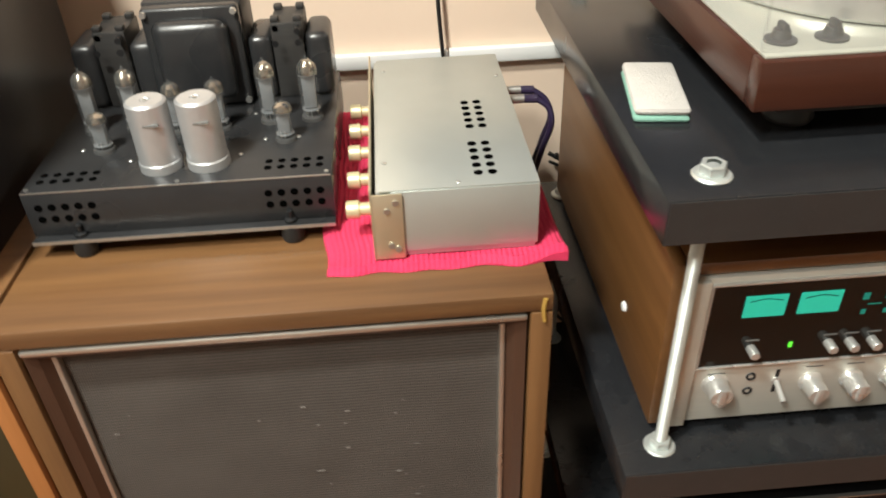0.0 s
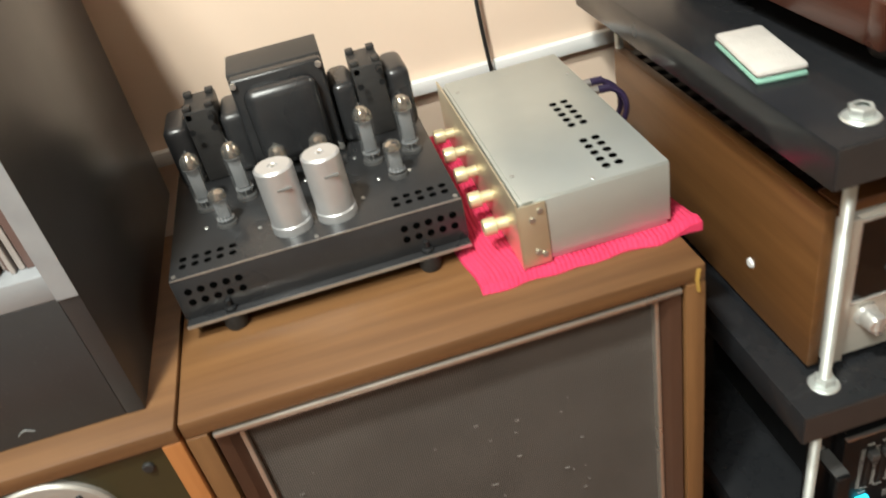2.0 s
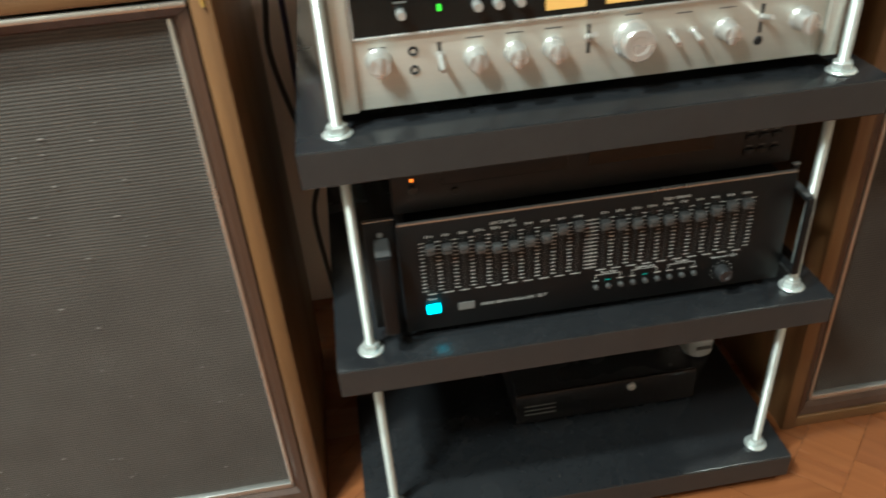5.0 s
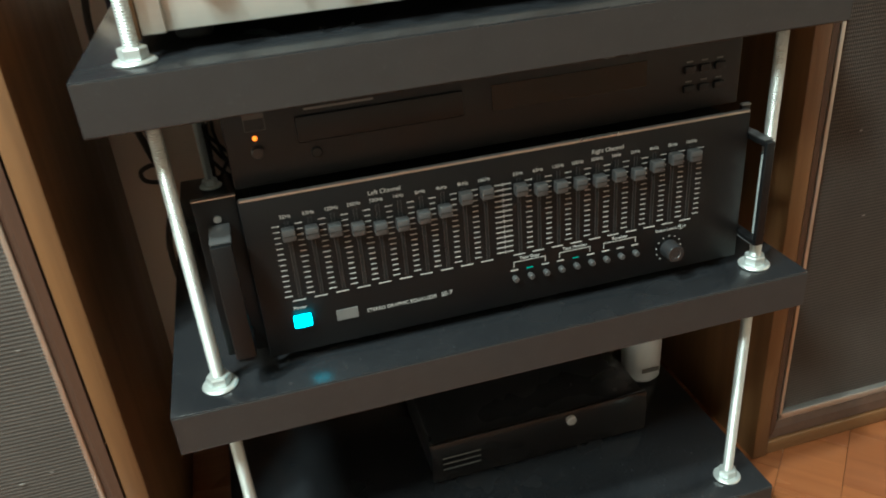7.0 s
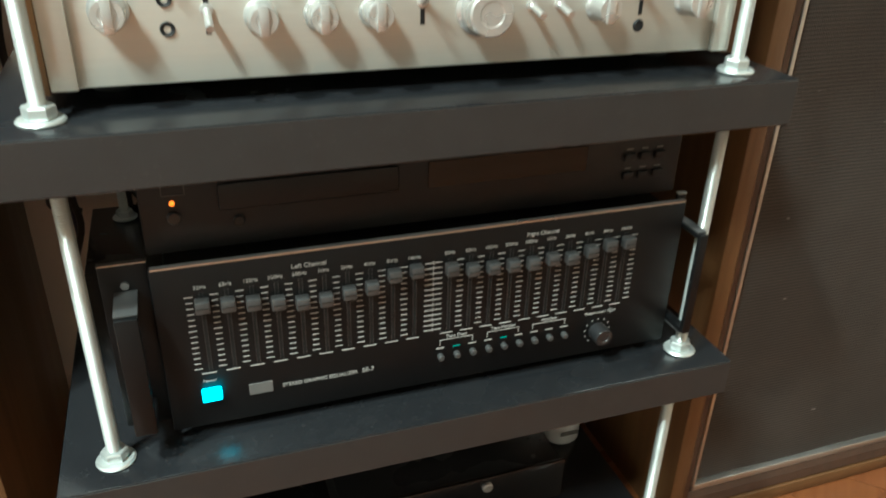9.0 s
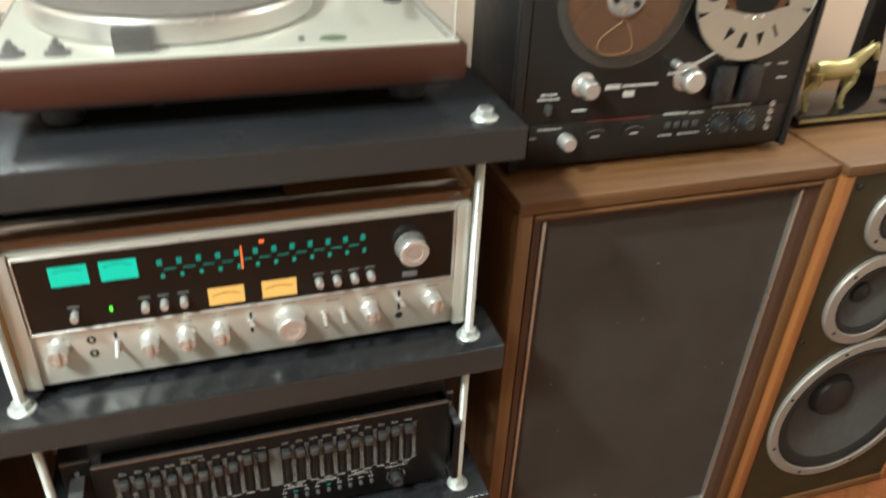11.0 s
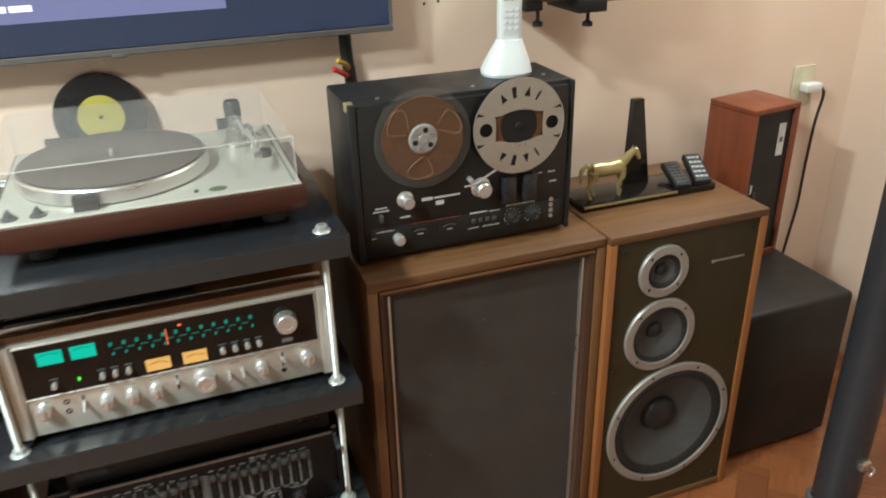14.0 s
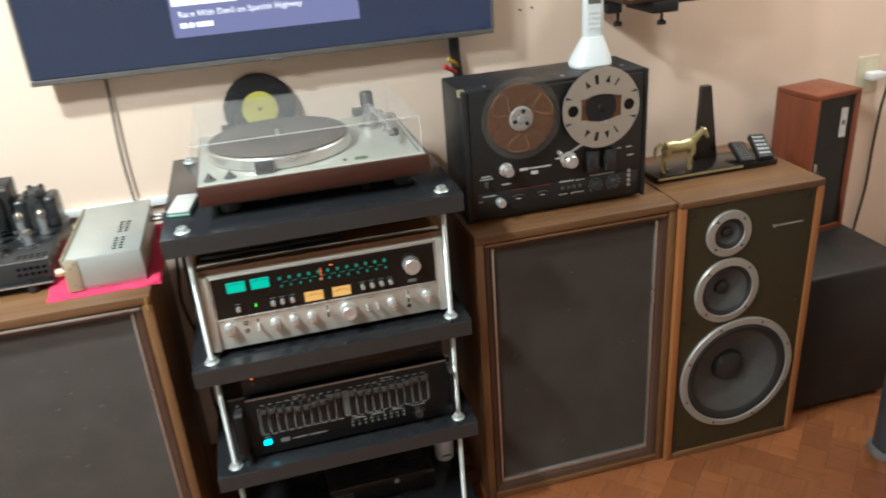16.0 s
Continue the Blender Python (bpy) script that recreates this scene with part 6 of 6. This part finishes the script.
nt = M["floor"].node_tree
oi = nt.nodes.new("ShaderNodeObjectInfo")
gi = nt.nodes.new("ShaderNodeNewGeometry")
hs_ = nt.nodes.new("ShaderNodeHueSaturation")
ad = nt.nodes.new("ShaderNodeMath")
ad.operation = "ADD"
nt.links.new(oi.outputs["Random"], ad.inputs[0])
nt.links.new(gi.outputs["Random Per Island"], ad.inputs[1])
mr = nt.nodes.new("ShaderNodeMapRange")
mr.inputs[2].default_value, mr.inputs[3].default_value, mr.inputs[4].default_value = 2.0, 0.7, 1.35
nt.links.new(ad.outputs[0], mr.inputs[0])
nt.links.new(mr.outputs[0], hs_.inputs["Value"])
pb = nt.nodes["Principled BSDF"]
nt.links.new(pb.inputs["Base Color"].links[0].from_socket, hs_.inputs["Color"])
nt.links.new(hs_.outputs["Color"], pb.inputs["Base Color"])
PW, PL = 0.07, 0.28
me_a = block_mesh(PW - 0.0006, PL - 0.0006)
verts, faces, count = [], [], 0
c45 = math.sqrt(0.5)
for i in range(-70, 70):
    for j in range(-26, 26):
        for flip in (0, 1):
            # herringbone in its own axes, then turned by 45 degrees
            if not flip:
                u, v = i * PW + PW / 2, i * PW + j * 2 * PL + PL / 2
            else:
                u, v = i * PW + PW + PL / 2, i * PW + j * 2 * PL + PW / 2
            x, y = (u - v) * c45 + 0.8, (u + v) * c45 - 1.0
            if not (LEFT_X - 0.2 < x < RIGHT_X + 0.2 and REAR_Y - 0.2 < y < WALL_Y + 0.2):
                continue
            a = radians(45 + (90 if flip else 0))
            if 0.75 < x < 2.15 and -0.25 < y < 0.72 and count < 290:
                ob = new("parquet_block", me_a)
                ob.matrix_basis = Matrix.Translation((x, y, 0)) @ Matrix.Rotation(a, 4, "Z")
                ob.parent = floor
                count += 1
            else:
                n = len(verts)
                ca_, sa_ = math.cos(a), math.sin(a)
                for dx, dy, dz in ((-1, -1, 0), (1, -1, 0), (1, 1, 0), (-1, 1, 0), (-1, -1, -0.004), (1, -1, -0.004), (1, 1, -0.004), (-1, 1, -0.004)):
                    px, py = dx * (PW - 0.0006) / 2, dy * (PL - 0.0006) / 2
                    verts.append((x + px * ca_ - py * sa_, y + px * sa_ + py * ca_, dz))
                faces += [(n, n + 1, n + 2, n + 3), (n, n + 4, n + 5, n + 1), (n + 1, n + 5, n + 6, n + 2), (n + 2, n + 6, n + 7, n + 3), (n + 3, n + 7, n + 4, n)]
me_b = bpy.data.meshes.new("parquet_field")
me_b.from_pydata(verts, [], faces)
me_b.materials.append(M["floor"])
pf = new("parquet_field", me_b)
pf.parent = floor
tagged(pf, "polished herringbone parquet blocks", "", "", "stuff")
